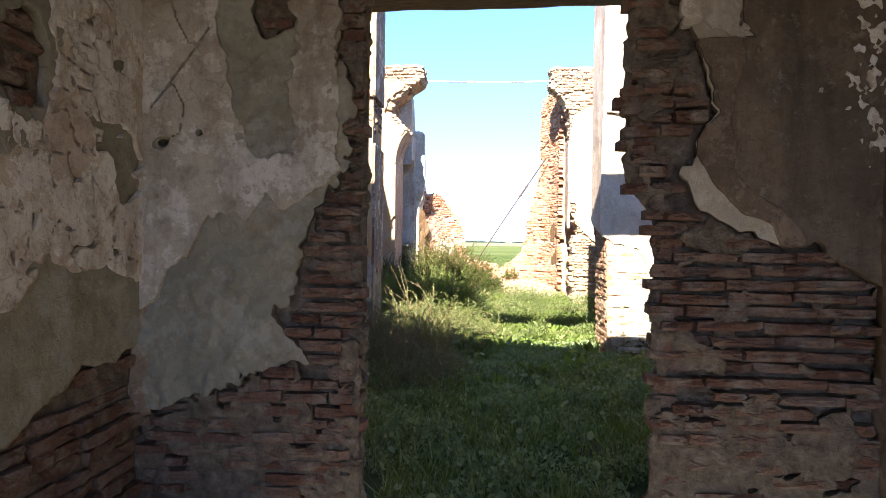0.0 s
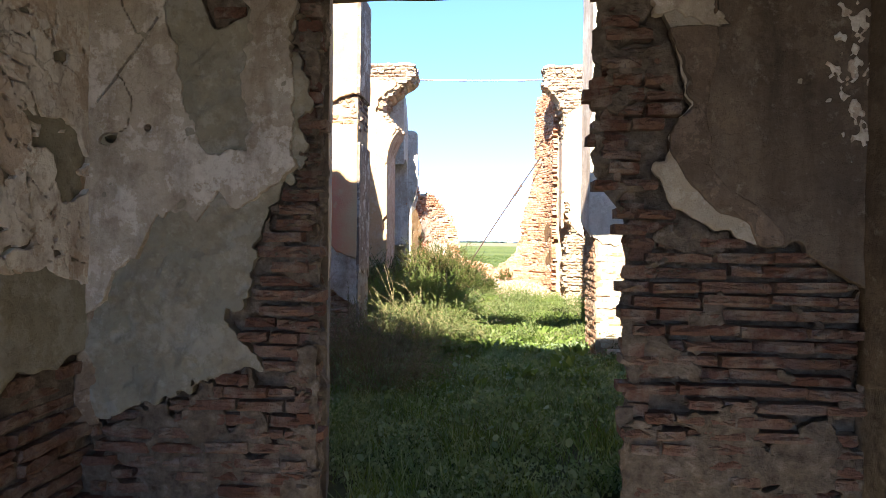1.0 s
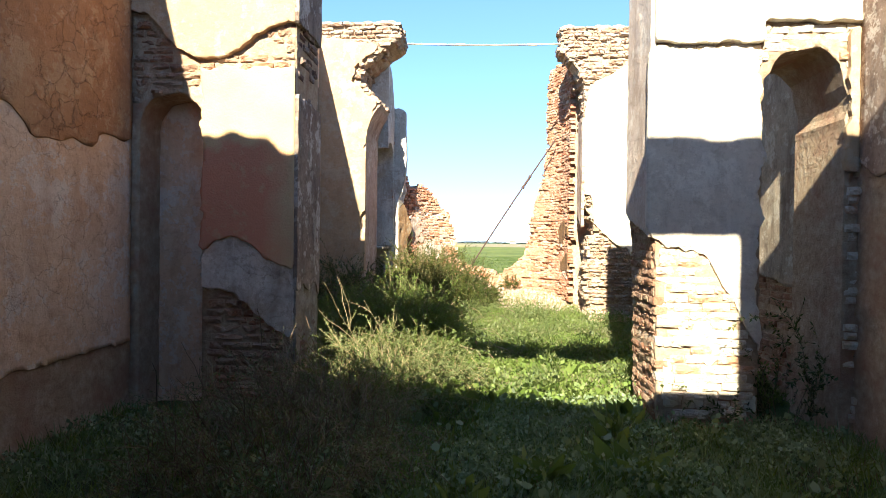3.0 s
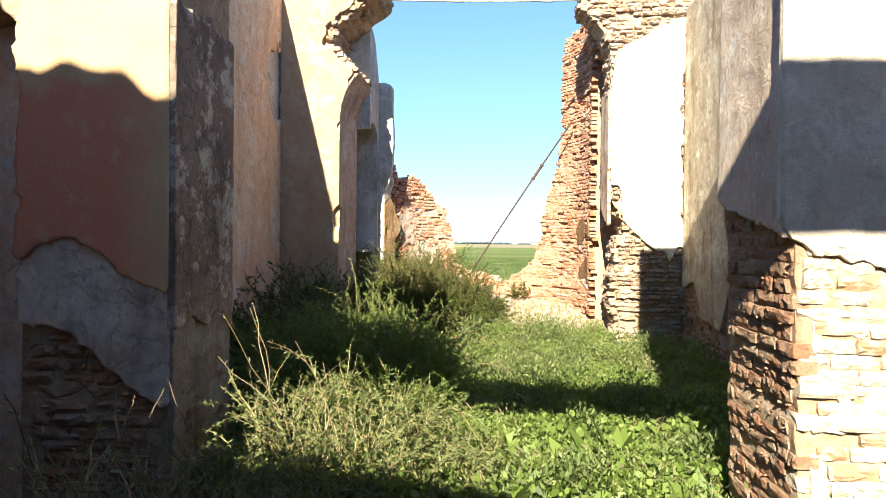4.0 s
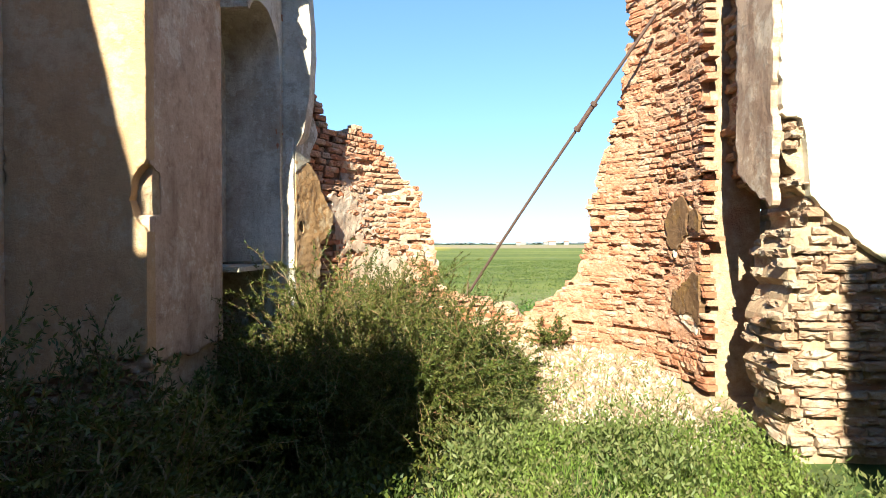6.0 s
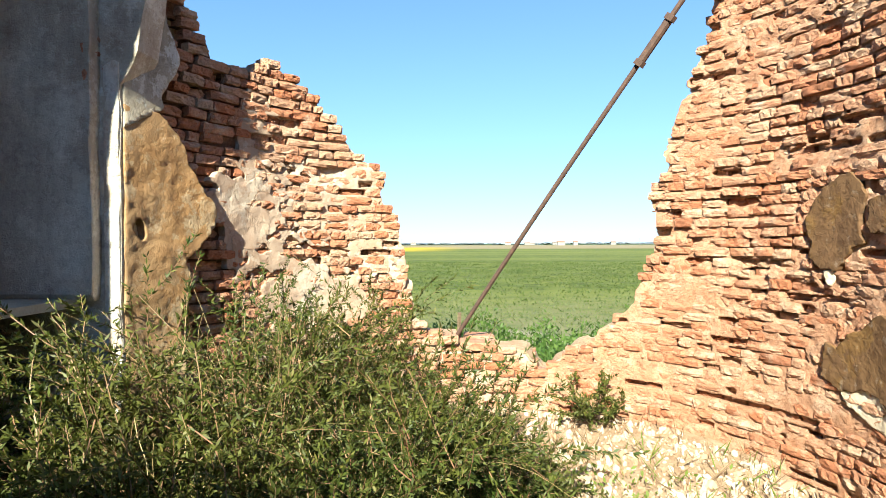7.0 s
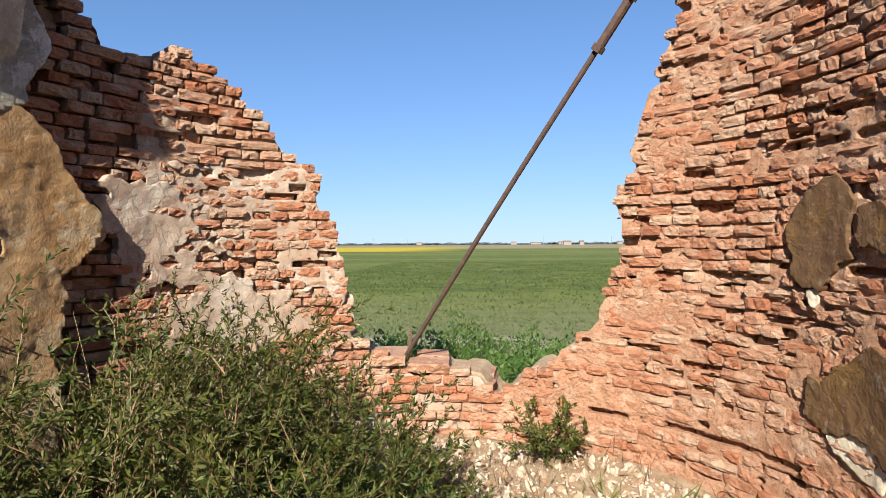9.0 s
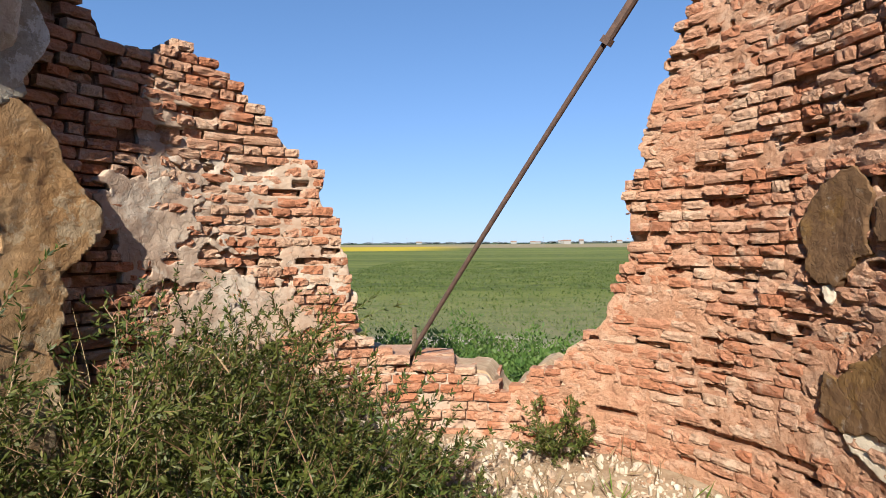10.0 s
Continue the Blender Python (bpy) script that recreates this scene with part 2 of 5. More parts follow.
def leaf_material(name, stops, back=0.35):
    n = Nodes(name, 0.55, 0.3)
    r = n.geo.outputs["Random Per Island"]
    c = n.ramp(r, *stops)
    c = n.mix(n.mask(n.noise(1.6, 3), 0.35, 0.68), c, n.mix(0.5, c, stops[-1][1]))
    n.done(c)
    tr = n.node("ShaderNodeBsdfTranslucent")
    n.link(n.mix(0.35, c, (0.25, 0.33, 0.03)), tr.inputs[0])
    mx = n.node("ShaderNodeMixShader", Fac=back)
    n.link(n.bsdf.outputs[0], mx.inputs[1])
    n.link(tr.outputs[0], mx.inputs[2])
    n.link(mx.outputs[0], n.t.nodes["Material Output"].inputs[0])
    return n.mat


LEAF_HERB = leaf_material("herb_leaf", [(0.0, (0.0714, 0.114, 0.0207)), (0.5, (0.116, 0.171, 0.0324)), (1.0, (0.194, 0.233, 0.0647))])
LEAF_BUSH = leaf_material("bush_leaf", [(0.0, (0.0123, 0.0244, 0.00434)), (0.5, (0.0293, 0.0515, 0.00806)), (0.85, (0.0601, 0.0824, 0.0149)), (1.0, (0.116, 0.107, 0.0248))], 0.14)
LEAF_OLIVE = leaf_material("olive_leaf", [(0.0, (0.0612, 0.0918, 0.0275)), (0.5, (0.101, 0.135, 0.0428)), (1.0, (0.177, 0.184, 0.0734))])
LEAF_FIELD = leaf_material("field_leaf", [(0.0, (0.0405, 0.087, 0.0173)), (0.5, (0.0665, 0.127, 0.026)), (1.0, (0.116, 0.173, 0.0434))])
LEAF_CROP = leaf_material("crop_leaf", [(0.0, (0.036, 0.062, 0.018)), (0.5, (0.062, 0.094, 0.026)), (1.0, (0.11, 0.135, 0.042))])
# Leaf copy with the look of skylit shade put into its colour.
LEAF_SHADE = leaf_material("shade_leaf", [(0.0, (0.0874, 0.139, 0.0512)), (0.5, (0.159, 0.22, 0.0974)), (1.0, (0.276, 0.318, 0.195))])
LEAF_GREY = leaf_material("grey_green_leaf", [(0.0, (0.0896, 0.0952, 0.042)), (0.6, (0.134, 0.14, 0.056)), (1.0, (0.202, 0.179, 0.0896))])
GRASS = leaf_material("grass_blade", [(0.0, (0.0578, 0.116, 0.0162)), (0.6, (0.104, 0.173, 0.0289)), (1.0, (0.185, 0.208, 0.0578))])
RED_STEM = leaf_material("red_stem", [(0.0, (0.132, 0.051, 0.033)), (0.5, (0.186, 0.09, 0.054)), (1.0, (0.252, 0.168, 0.096))], 0.05)
PINK_STEM = leaf_material("pink_stem", [(0.0, (0.30, 0.15, 0.10)), (0.5, (0.40, 0.25, 0.18)), (1.0, (0.48, 0.36, 0.26))], 0.05)
GOLD = leaf_material("golden_stem", [(0.0, (0.223, 0.136, 0.0558)), (0.5, (0.298, 0.211, 0.093)), (1.0, (0.347, 0.273, 0.149))], 0.05)
STEM = leaf_material("dry_stem", [(0.0, (0.098, 0.049, 0.0318)), (0.5, (0.152, 0.098, 0.0539)), (1.0, (0.225, 0.167, 0.0931))], 0.05)


def ground_material():
    n = Nodes("ground_soil")
    x, y = n.axis(0), n.axis(1)
    a, b, c3 = n.noise(0.9, 6), n.noise(12, 8, 0.7), n.noise(45, 6, 0.7)
    soil = n.ramp(b, (0.3, (0.059, 0.0502, 0.0295)), (0.6, (0.1, 0.0828, 0.0502)), (0.8, (0.153, 0.124, 0.0828)))
    moss = n.ramp(b, (0.3, (0.0266, 0.0502, 0.0118)), (0.7, (0.059, 0.0914, 0.0236)))
    inside = n.mix(n.mask(a, 0.3, 0.5), soil, moss)
    lime = n.ramp(b, (0.3, (0.212, 0.13, 0.0799)), (0.5, (0.295, 0.207, 0.139)), (0.75, (0.366, 0.289, 0.212)))
    wob = n.math("MULTIPLY", n.math("SUBTRACT", a, 0.5), 1.2)
    limy = n.math("MULTIPLY", n.mask(n.math("ADD", y, wob), 13.3, 14.0), n.mask(n.math("ADD", n.math("SUBTRACT", n.math("MULTIPLY", y, 0.5), 6.6), n.math("ADD", x, wob)), 0.6, 1.1))
    inside = n.mix(limy, inside, lime)
    # unseen first-room floor, kept pale so that it bounces warm light upwards
    dusty = n.ramp(b, (0.3, (0.142, 0.112, 0.0799)), (0.7, (0.236, 0.195, 0.148)))
    inside = n.mix(n.mask(n.math("ADD", y, wob), 2.9, 2.4), inside, dusty)
    # the open field: rows, patches and strips of crop
    rows = n.noise(1.0, 6, 0.6, n.scaled(0.5, 0.7, 1))
    patch = n.noise(0.035, 5, 0.6, n.scaled(0.4, 1.6, 1))
    tuft = n.noise(1.5, 8, 0.75)
    crop = n.mix(n.mask(rows, 0.4, 0.62), (0.0719, 0.0945, 0.0172), (0.124, 0.14, 0.0294))
    crop = n.mix(n.mask(tuft, 0.5, 0.6), crop, (0.0387, 0.0544, 0.0122))
    crop = n.mix(n.math("MULTIPLY", n.mask(n.noise(0.22, 7, 0.75, n.scaled(1, 2.2, 1)), 0.48, 0.62), 0.6), crop, (0.0507, 0.0643, 0.0159))
    crop = n.mix(n.math("MULTIPLY", n.mask(patch, 0.46, 0.62), 0.8), crop, (0.143, 0.155, 0.0377))
    near = n.mix(n.mask(tuft, 0.42, 0.62), (0.159, 0.148, 0.077), (0.0886, 0.112, 0.0384))
    wy = n.math("ADD", y, n.math("MULTIPLY", n.noise(0.25, 4), 7))
    crop = n.mix(n.mask(wy, 38, 28), crop, near)
    path = n.math("MULTIPLY", n.mask(wy, 25.0, 25.6), n.mask(wy, 28.0, 27.0))
    crop = n.mix(n.math("MULTIPLY", path, n.mask(n.noise(1.5, 5), 0.42, 0.55)), crop, (0.295, 0.254, 0.195))
    far = n.mix(n.mask(y, 210, 240), crop, (0.212, 0.171, 0.1))
    yellow = n.math("MULTIPLY", n.math("MULTIPLY", n.mask(y, 150, 160), n.mask(y, 330, 290)), n.mask(x, -5, -25))
    far = n.mix(yellow, far, (0.366, 0.277, 0.0177))
    far = n.mix(n.mask(y, 620, 700), far, (0.059, 0.0886, 0.0354))
    out = n.mask(n.math("ADD", y, n.math("MULTIPLY", n.math("SUBTRACT", a, 0.5), 1.5)), 16.0, 16.8)
    n.bump(n.math("ADD", b, n.math("MULTIPLY", c3, 0.5)), 0.8, 0.03)
    return n.done(n.mix(out, inside, far))


GROUND = ground_material()


def stone_material():
    n = Nodes("pale_rubble_stone")
    g = n.noise(18, 7, 0.7)
    c = n.ramp(n.random(), (0.0, (0.447, 0.373, 0.301)), (0.35, (0.447, 0.367, 0.294)), (0.6, (0.484, 0.428, 0.365)), (0.8, (0.348, 0.193, 0.118)), (1.0, (0.397, 0.301, 0.225)))
    n.bump(g, 0.7, 0.01)
    return n.done(n.mix(n.mask(g, 0.4, 0.7), c, n.mix(0.6, c, (0.278, 0.214, 0.155))))


STONE = stone_material()


# ---- builders ----
def mesh_object(name, verts, faces, material, parent=None, label="", smooth=False):
    me = bpy.data.meshes.new(name)
    me.from_pydata([tuple(v) for v in verts], [], faces)
    me.materials.append(material)
    if smooth:
        me.shade_smooth()
    ob = new(name, me)
    if parent:
        ob.parent = parent
    return tagged(ob, label)


def part(name, bm, material, parent, label=""):
    me = bpy.data.meshes.new(name)
    bm.to_mesh(me)
    bm.free()
    me.materials.append(material)
    ob = new(name, me)
    ob.parent = parent
    return tagged(ob, label)


def plane(ox, oy, turn, splay=0.0, thick=1.0, middle=0.0):
    """Wall coordinates: u along, v up, d out of the face. turn 0 faces -y, 90 faces +x, -90 faces -x, 180 faces +y."""
    c, s = math.cos(radians(turn)), math.sin(radians(turn))

    def place(u, v, d):
        if splay:
            u = u + max(0.0, -d) / thick * splay * (1.0 if u < middle else 1.9) * math.tanh((u - middle) * 3)
        return (ox + c * u + s * d, oy + s * u - c * d, v)

    return place


APSE = (0.2, 13.95)
APSE_R = 1.62


def apse_place(u, v, d):
    a = u / APSE_R
    r = APSE_R + 0.13 * max(0.0, (-66 - math.degrees(a)) / 20) ** 1.5 - d
    return (APSE[0] + r * math.sin(a), APSE[1] + r * math.cos(a), v)


def nz(u, v, s, seed=0.0):
    return noise.noise(Vector((u * s, v * s, seed * 7.31)))


def frac(u, v, s, seed=0.0):
    return nz(u, v, s, seed) + 0.5 * nz(u, v, 2.1 * s, seed + 1) + 0.25 * nz(u, v, 4.3 * s, seed + 2)


def rough(u, v, seed):
    """A torn, flaking outline."""
    return 0.034 * frac(u, v, 5, seed) + 0.022 * frac(u, v, 14, seed + 0.5) + 0.007 * nz(u, v, 45, seed)


def box(u, v, u0, u1, v0, v1):
    return min(u - u0, u1 - u, v - v0, v1 - v)


def arch(u, v, u0, u1, v0, spring):
    """Inside of an arched opening with a round head."""
    r = (u1 - u0) / 2
    if v < spring:
        return min(u - u0, u1 - u, v - v0)
    return r - math.hypot(u - (u0 + u1) / 2, v - spring)


def poly(u, v, pts):
    """Signed distance inside a closed outline of corners (u, v), positive inside."""
    best, inside = 9.0, False
    for (a, b), (c, e) in zip(pts, pts[1:] + pts[:1]):
        t = min(1.0, max(0.0, ((u - a) * (c - a) + (v - b) * (e - b)) / ((c - a) ** 2 + (e - b) ** 2)))
        best = min(best, math.hypot(u - a - t * (c - a), v - b - t * (e - b)))
        if (b > v) != (e > v) and u < a + (c - a) * (v - b) / (e - b):
            inside = not inside
    return best if inside else -best


def line(t, pts):
    """A broken line through a few points (t, value)."""
    if t <= pts[0][0]:
        return pts[0][1]
    for (a, x), (b, y) in zip(pts, pts[1:]):
        if t <= b:
            return x + (y - x) * (t - a) / (b - a)
    return pts[-1][1]


def sheet(name, place, g, u0, u1, v0, v1, res, d0, d1, material, parent=None, relief=0.0, back=False, seed=0.0, label="", smooth=True):
    """A layer of wall between depths d0 and d1 wherever g(u, v) > 0, with its true broken outline."""
    nu, nv = max(1, math.ceil((u1 - u0) / res)), max(1, math.ceil((v1 - v0) / res))
    us = [u0 + (u1 - u0) * i / nu for i in range(nu + 1)]
    vs = [v0 + (v1 - v0) * j / nv for j in range(nv + 1)]
    G = [[g(u, v) for v in vs] for u in us]
    uv, index, faces = [], {}, []

    def vert(key, u, v):
        if key not in index:
            index[key] = len(uv)
            uv.append((u, v))
        return index[key]

    for i in range(nu):
        for j in range(nv):
            cs = ((i, j), (i + 1, j), (i + 1, j + 1), (i, j + 1))
            gs = [G[a][b] for a, b in cs]
            if max(gs) <= 0:
                continue
            poly = []
            for k in range(4):
                (a, b), (c, d) = cs[k], cs[(k + 1) % 4]
                ga, gb = gs[k], gs[(k + 1) % 4]
                if ga > 0:
                    poly.append(vert((a, b), us[a], vs[b]))
                if (ga > 0) != (gb > 0):
                    t = min(max(ga / (ga - gb), 0.02), 0.98)
                    lo, hi = sorted(((a, b), (c, d)))
                    poly.append(vert((lo, hi), us[a] + t * (us[c] - us[a]), vs[b] + t * (vs[d] - vs[b])))
            if len(poly) > 2:
                faces.append(poly)
    if not faces:
        return None
    edges = {}
    for f in faces:
        for a, b in zip(f, f[1:] + f[:1]):
            edges[(a, b)] = 1
    rim = [(a, b) for a, b in edges if (b, a) not in edges]
    n = len(uv)
    verts = [place(u, v, d1 + (relief * (frac(u, v, 5.0, seed + 3) + 0.5 * nz(u, v, 28.0, seed)) if relief else 0)) for u, v in uv]
    if back:
        verts += [place(u, v, d0) for u, v in uv]
        sides = [(b, a, a + n, b + n) for a, b in rim]
        faces += sides + [[i + n for i in reversed(f)] for f in faces[:]]
    else:
        ring = {}
        for a, b in rim:
            for p in (a, b):
                if p not in ring:
                    ring[p] = len(verts)
                    verts.append(place(*uv[p], d0))
        faces += [(b, a, ring[a], ring[b]) for a, b in rim]
    ob = mesh_object(name, verts, faces, material, parent, label)
    if smooth:
        flags = [len(f) != 4 or all(i < n for i in f) for f in faces]
        ob.data.polygons.foreach_set("use_smooth", flags)
    return ob


def brick_meshes(material, tag, wear):
    """A few worn bricks of unit size: back at -1, front near 0, with a gnawed uneven front."""
    made = []
    rng = random.Random(tag)
    cols, rows = 6, 4
    tidy = 0.35 if wear < 0.8 else 1.0
    for k in range(14):
        j = lambda s: rng.uniform(-s, s)
        slope = j(0.16) * wear
        vs = []
        for r in range(rows):
            for c in range(cols):
                x, z = -0.5 + c / (cols - 1), -0.5 + r / (rows - 1)
                rim = max(abs(x), abs(z)) > 0.49
                corner = abs(x) > 0.49 and abs(z) > 0.49
                d = j(0.16) * wear + slope * x * 2 - (rng.uniform(0.02, 0.22) * wear if rim else 0) - (0.12 * wear if corner else 0)
                vs.append((x * (1 + j(0.04)) + (0 if rim else j(0.06)), d, z * (1 + tidy * j(0.12)) + tidy * (j(0.05) if abs(z) > 0.4 else j(0.12))))
        back = [(x * 0.5, -1.0, z * 0.5) for x, z in ((-1, -1), (1, -1), (1, 1), (-1, 1))]
        n = len(vs)
        vs += back
        fs = []
        for r in range(rows - 1):
            for c in range(cols - 1):
                a = r * cols + c
                fs += [(a, a + 1, a + cols + 1), (a, a + cols + 1, a + cols)] if rng.random() < 0.5 else [(a, a + 1, a + cols), (a + 1, a + cols + 1, a + cols)]
        top = (rows - 1) * cols
        fs.append((n, n + 1) + tuple(range(cols - 1, -1, -1)))
        fs.append((n + 2, n + 3) + tuple(range(top, top + cols)))
        fs.append((n + 3, n) + tuple(r * cols for r in range(rows)))
        fs.append((n + 1, n + 2) + tuple(r * cols + cols - 1 for r in range(rows - 1, -1, -1)))
        me = bpy.data.meshes.new("brick")
        me.from_pydata(vs, [], fs)
        bm = bmesh.new()
        bm.from_mesh(me)
        bmesh.ops.recalc_face_normals(bm, faces=bm.faces)
        # bricks are laid mirrored along x, so the outside here is the front that faces +y
        bm.to_mesh(me)
        bm.free()
        me.materials.append(material)
        made.append(me)
    return made


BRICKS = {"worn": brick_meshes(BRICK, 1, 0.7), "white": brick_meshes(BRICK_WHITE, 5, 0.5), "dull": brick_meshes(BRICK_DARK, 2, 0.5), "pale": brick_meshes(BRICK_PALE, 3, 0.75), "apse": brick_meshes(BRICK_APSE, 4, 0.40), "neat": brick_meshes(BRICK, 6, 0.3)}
COURSE = 0.068


def sunken(u, r, seed):
    """Where a run of one course has weathered back, leaving a dark slot."""
    return nz(u, r * 7.7, 1.6, seed) + 0.85 * nz(u, r * 4.1, 7, seed + 1) + 0.3 * nz(u, r * 0.9, 0.8, seed + 2)


def lay(parent, place, want, u0, u1, v0, v1, look_="worn", proud=(0.0, 0.04), seed=1, lost=0.06, depth=0.10, near=1.3, most=290, height=0.056, tilt=1.5, lengths=(0.13, 0.26, 0.2), course=COURSE, wave=0.0, joint=(0.010, 0.022), slot=9.0, back=0.05, sway=0.012):
    """Courses of single bricks on a wall face wherever want(u, v) > 0."""
    rng = random.Random(seed)
    spots = []
    rows = int((v1 - v0) / course)
    for r in range(rows):
        v = v0 + (r + 0.5) * course
        u = u0 - rng.uniform(0, 0.2)
        lean = rng.uniform(-sway, sway)
        while u < u1:
            w = rng.choice(lengths) * rng.uniform(0.85, 1.1)
            um, vm = u + w / 2, v + rng.uniform(-0.006, 0.006) + 0.012 * nz(u, v, 1.3, seed)
            u += w + rng.uniform(*joint)
            keep = rng.random() > lost
            d = rng.uniform(*proud) + lean + wave * nz(um, r * 0.37, 2.2, seed + 3) + 0.5 * wave * nz(um, r * 5.3, 1.6, seed + 4)
            if sunken(um, r, seed) > slot:
                d -= back * rng.uniform(0.7, 1.2)
            rot = [radians(rng.uniform(-tilt, tilt)) for _ in range(3)]
            h, pick = height * rng.uniform(0.85, 1.12), rng.randrange(14)
            if not keep or um > u1 + 0.05 or want(um, vm) <= 0:
                continue
            lo, hi = want(um - 0.46 * w, vm) > 0, want(um + 0.46 * w, vm) > 0
            if not (lo and hi):
                if not (lo or hi):
                    continue
                um += -0.2 * w if lo else 0.2 * w
                w *= 0.6
                if want(um + (0.4 * w if lo else -0.4 * w), vm) <= 0:
                    continue
            p = Vector(place(um, vm, d))
            ua = (Vector(place(um + 0.01, vm, d)) - p).normalized()
            na = (Vector(place(um, vm, d + 0.01)) - p).normalized()
            m = Matrix((-ua, na, Vector((0, 0, 1)))).transposed()
            m = m @ Euler(rot).to_matrix() @ Matrix.Diagonal((w, depth, h))
            spots.append((abs(vm - near), pick, Matrix.Translation(p) @ m.to_4x4()))
    spots.sort(key=lambda s: s[0])
    for _, pick, m in spots[:most]:
        ob = new("brick", BRICKS[look_][pick])
        ob.parent = parent
        ob.matrix_basis = m
    rest = spots[most:]
    if rest:
        verts, faces = [], []
        for _, pick, m in rest:
            me, o = BRICKS[look_][pick], len(verts)
            verts += [m @ v.co for v in me.vertices]
            faces += [[i + o for i in p.vertices] for p in me.polygons]
        tagged(mesh_object("brickwork", verts, faces, BRICKS[look_][0].materials[0], parent), kind="stuff")


def wall(name, place, g, u0, u1, v0, v1, thick, label, res=0.08, relief=0.012, seed=0.0, material=None, inset=0.0):
    ob = sheet(name, place, g, u0, u1, v0, v1, res, -thick, -inset, material or MORTAR, None, relief, True, seed)
    return tagged(ob, label, "wall", kind="structure")


def jag(v, seed, amount):
    """A ragged edge that steps course by course."""
    return amount * nz(math.floor(v / COURSE) * 3.7, 0.0, 1.0, seed) * 1.6


# ---- ground ----
def ground_height(x, y):
    rise = 0.45 * min(max((y - 12.6) / 2.6, 0), 1) ** 1.3
    fall = min(max((y - 16.0) / 0.9, 0), 1)
    z = -0.08 + rise * (1 - fall) - 0.32 * fall
    if abs(x) < 12 and -6 < y < 26:
        z += 0.035 * frac(x, y, 1.4, 5)
        z += 0.06 * min(max((x - 1.0) / 0.8, 0), 1) * min(max((y - 13.2) / 0.8, 0), 1) * (1 - fall)
    return z


def axis_steps(fine0, fine1, step, far):
    out = list(np.arange(fine0, fine1 + 1e-6, step))
    d, lo, hi = step, fine0, fine1
    left, right = [], []
    while hi < far:
        d *= 1.35
        hi += d
        lo -= d
        left.append(lo)
        right.append(hi)
    return left[::-1] + out + right


def make_ground():
    xs, ys = axis_steps(-4, 5, 0.12, 4500), axis_steps(-3, 20, 0.12, 4500)
    verts = [(x, y, ground_height(x, y)) for y in ys for x in xs]
    w = len(xs)
    faces = [(j * w + i, j * w + i + 1, (j + 1) * w + i + 1, (j + 1) * w + i) for j in range(len(ys) - 1) for i in range(w - 1)]
    ob = mesh_object("ground", verts, faces, GROUND, smooth=True)
    tagged(ob, "weedy earth and limestone rubble running out into flat green crop fields", "ground", kind="structure")


make_ground()

# ---- first room: the wall with the doorway ----
door_place = plane(0, 2.745, 0, 0.17, 0.70, 0.1)


def door_left(v):
    return -0.53 + jag(v, 1, 0.008) + 0.012 * frac(0.0, v, 5, 1)


def door_right(v):
    return line(v, [(0.2, 0.80), (1.0, 0.82), (1.50, 0.79), (1.66, 0.665), (2.5, 0.665)]) + jag(v, 2, 0.010) + 0.022 * frac(0.0, v, 4, 2)


def door_core(u, v):
    opening = min(u - door_left(v), door_right(v) - u, 2.72 - v)
    sill = line(u, [(-1.1, 3.10), (-0.4, 3.02), (0.3, 2.84)])
    upper = min(box(u, v, -2.0, 1.37, sill, 9), 4.47 - v)
    crest = line(u, [(-3.8, 4.9), (-2.02, 4.88), (-1.92, 4.75), (0.5, 4.77), (3.8, 4.77)]) + 0.03 * frac(u, v, 4, 8) + 0.06 * max(0.0, 1 - abs(u + 2.35) / 0.12)
    return min(box(u, v, -3.8, 3.8, -0.4, 5.2), crest - v, -opening, -upper)


wall_door = wall("wall_doorway", door_place, door_core, -3.8, 3.8, -0.4, 5.05, 0.70, "thick ruined brick wall with a doorway and peeling plaster", 0.055, 0.014, inset=0.055, material=MORTAR_GREY)


def crack(u, v, pts, width):
    """Inside a thin crack that runs through the points."""
    best = 9.0
    for (a, b), (c, e) in zip(pts, pts[1:]):
        t = min(1.0, max(0.0, ((u - a) * (c - a) + (v - b) * (e - b)) / ((c - a) ** 2 + (e - b) ** 2)))
        best = min(best, math.hypot(u - a - t * (c - a), v - b - t * (e - b)))
    return width - best


def door_holes(u, v):
    w = 0.02 * frac(u, v, 8, 14)
    net = max(crack(u + w, v + w, [(-1.25, 2.36), (-1.33, 2.25), (-1.43, 2.125), (-1.545, 1.97)], 0.006), crack(u + w, v - w, [(-1.45, 2.10), (-1.38, 1.98), (-1.40, 1.86), (-1.49, 1.82)], 0.005), crack(u - w, v + w, [(-1.46, 2.5), (-1.40, 2.36), (-1.36, 2.28)], 0.005))
    return max(net, 0.026 - math.hypot((u + 1.49) * 0.7 + w, v - 1.81 + w), 0.018 - math.hypot(u + 1.307, v - 1.856))


def coat_left(u, v):
    """Undercoat left of the doorway: above a broken lower edge, short of the bare brick at the jamb."""
    low = line(u, [(-1.64, 0.55), (-1.44, 0.60), (-1.02, 0.72), (-0.86, 0.80), (-0.80, 0.78)])
    right = line(v, [(0.6, -0.76), (0.78, -0.80), (1.0, -0.93), (1.15, -0.87), (1.34, -0.80), (1.50, -0.72), (1.70, -0.62), (2.05, -0.60), (2.5, -0.66)])
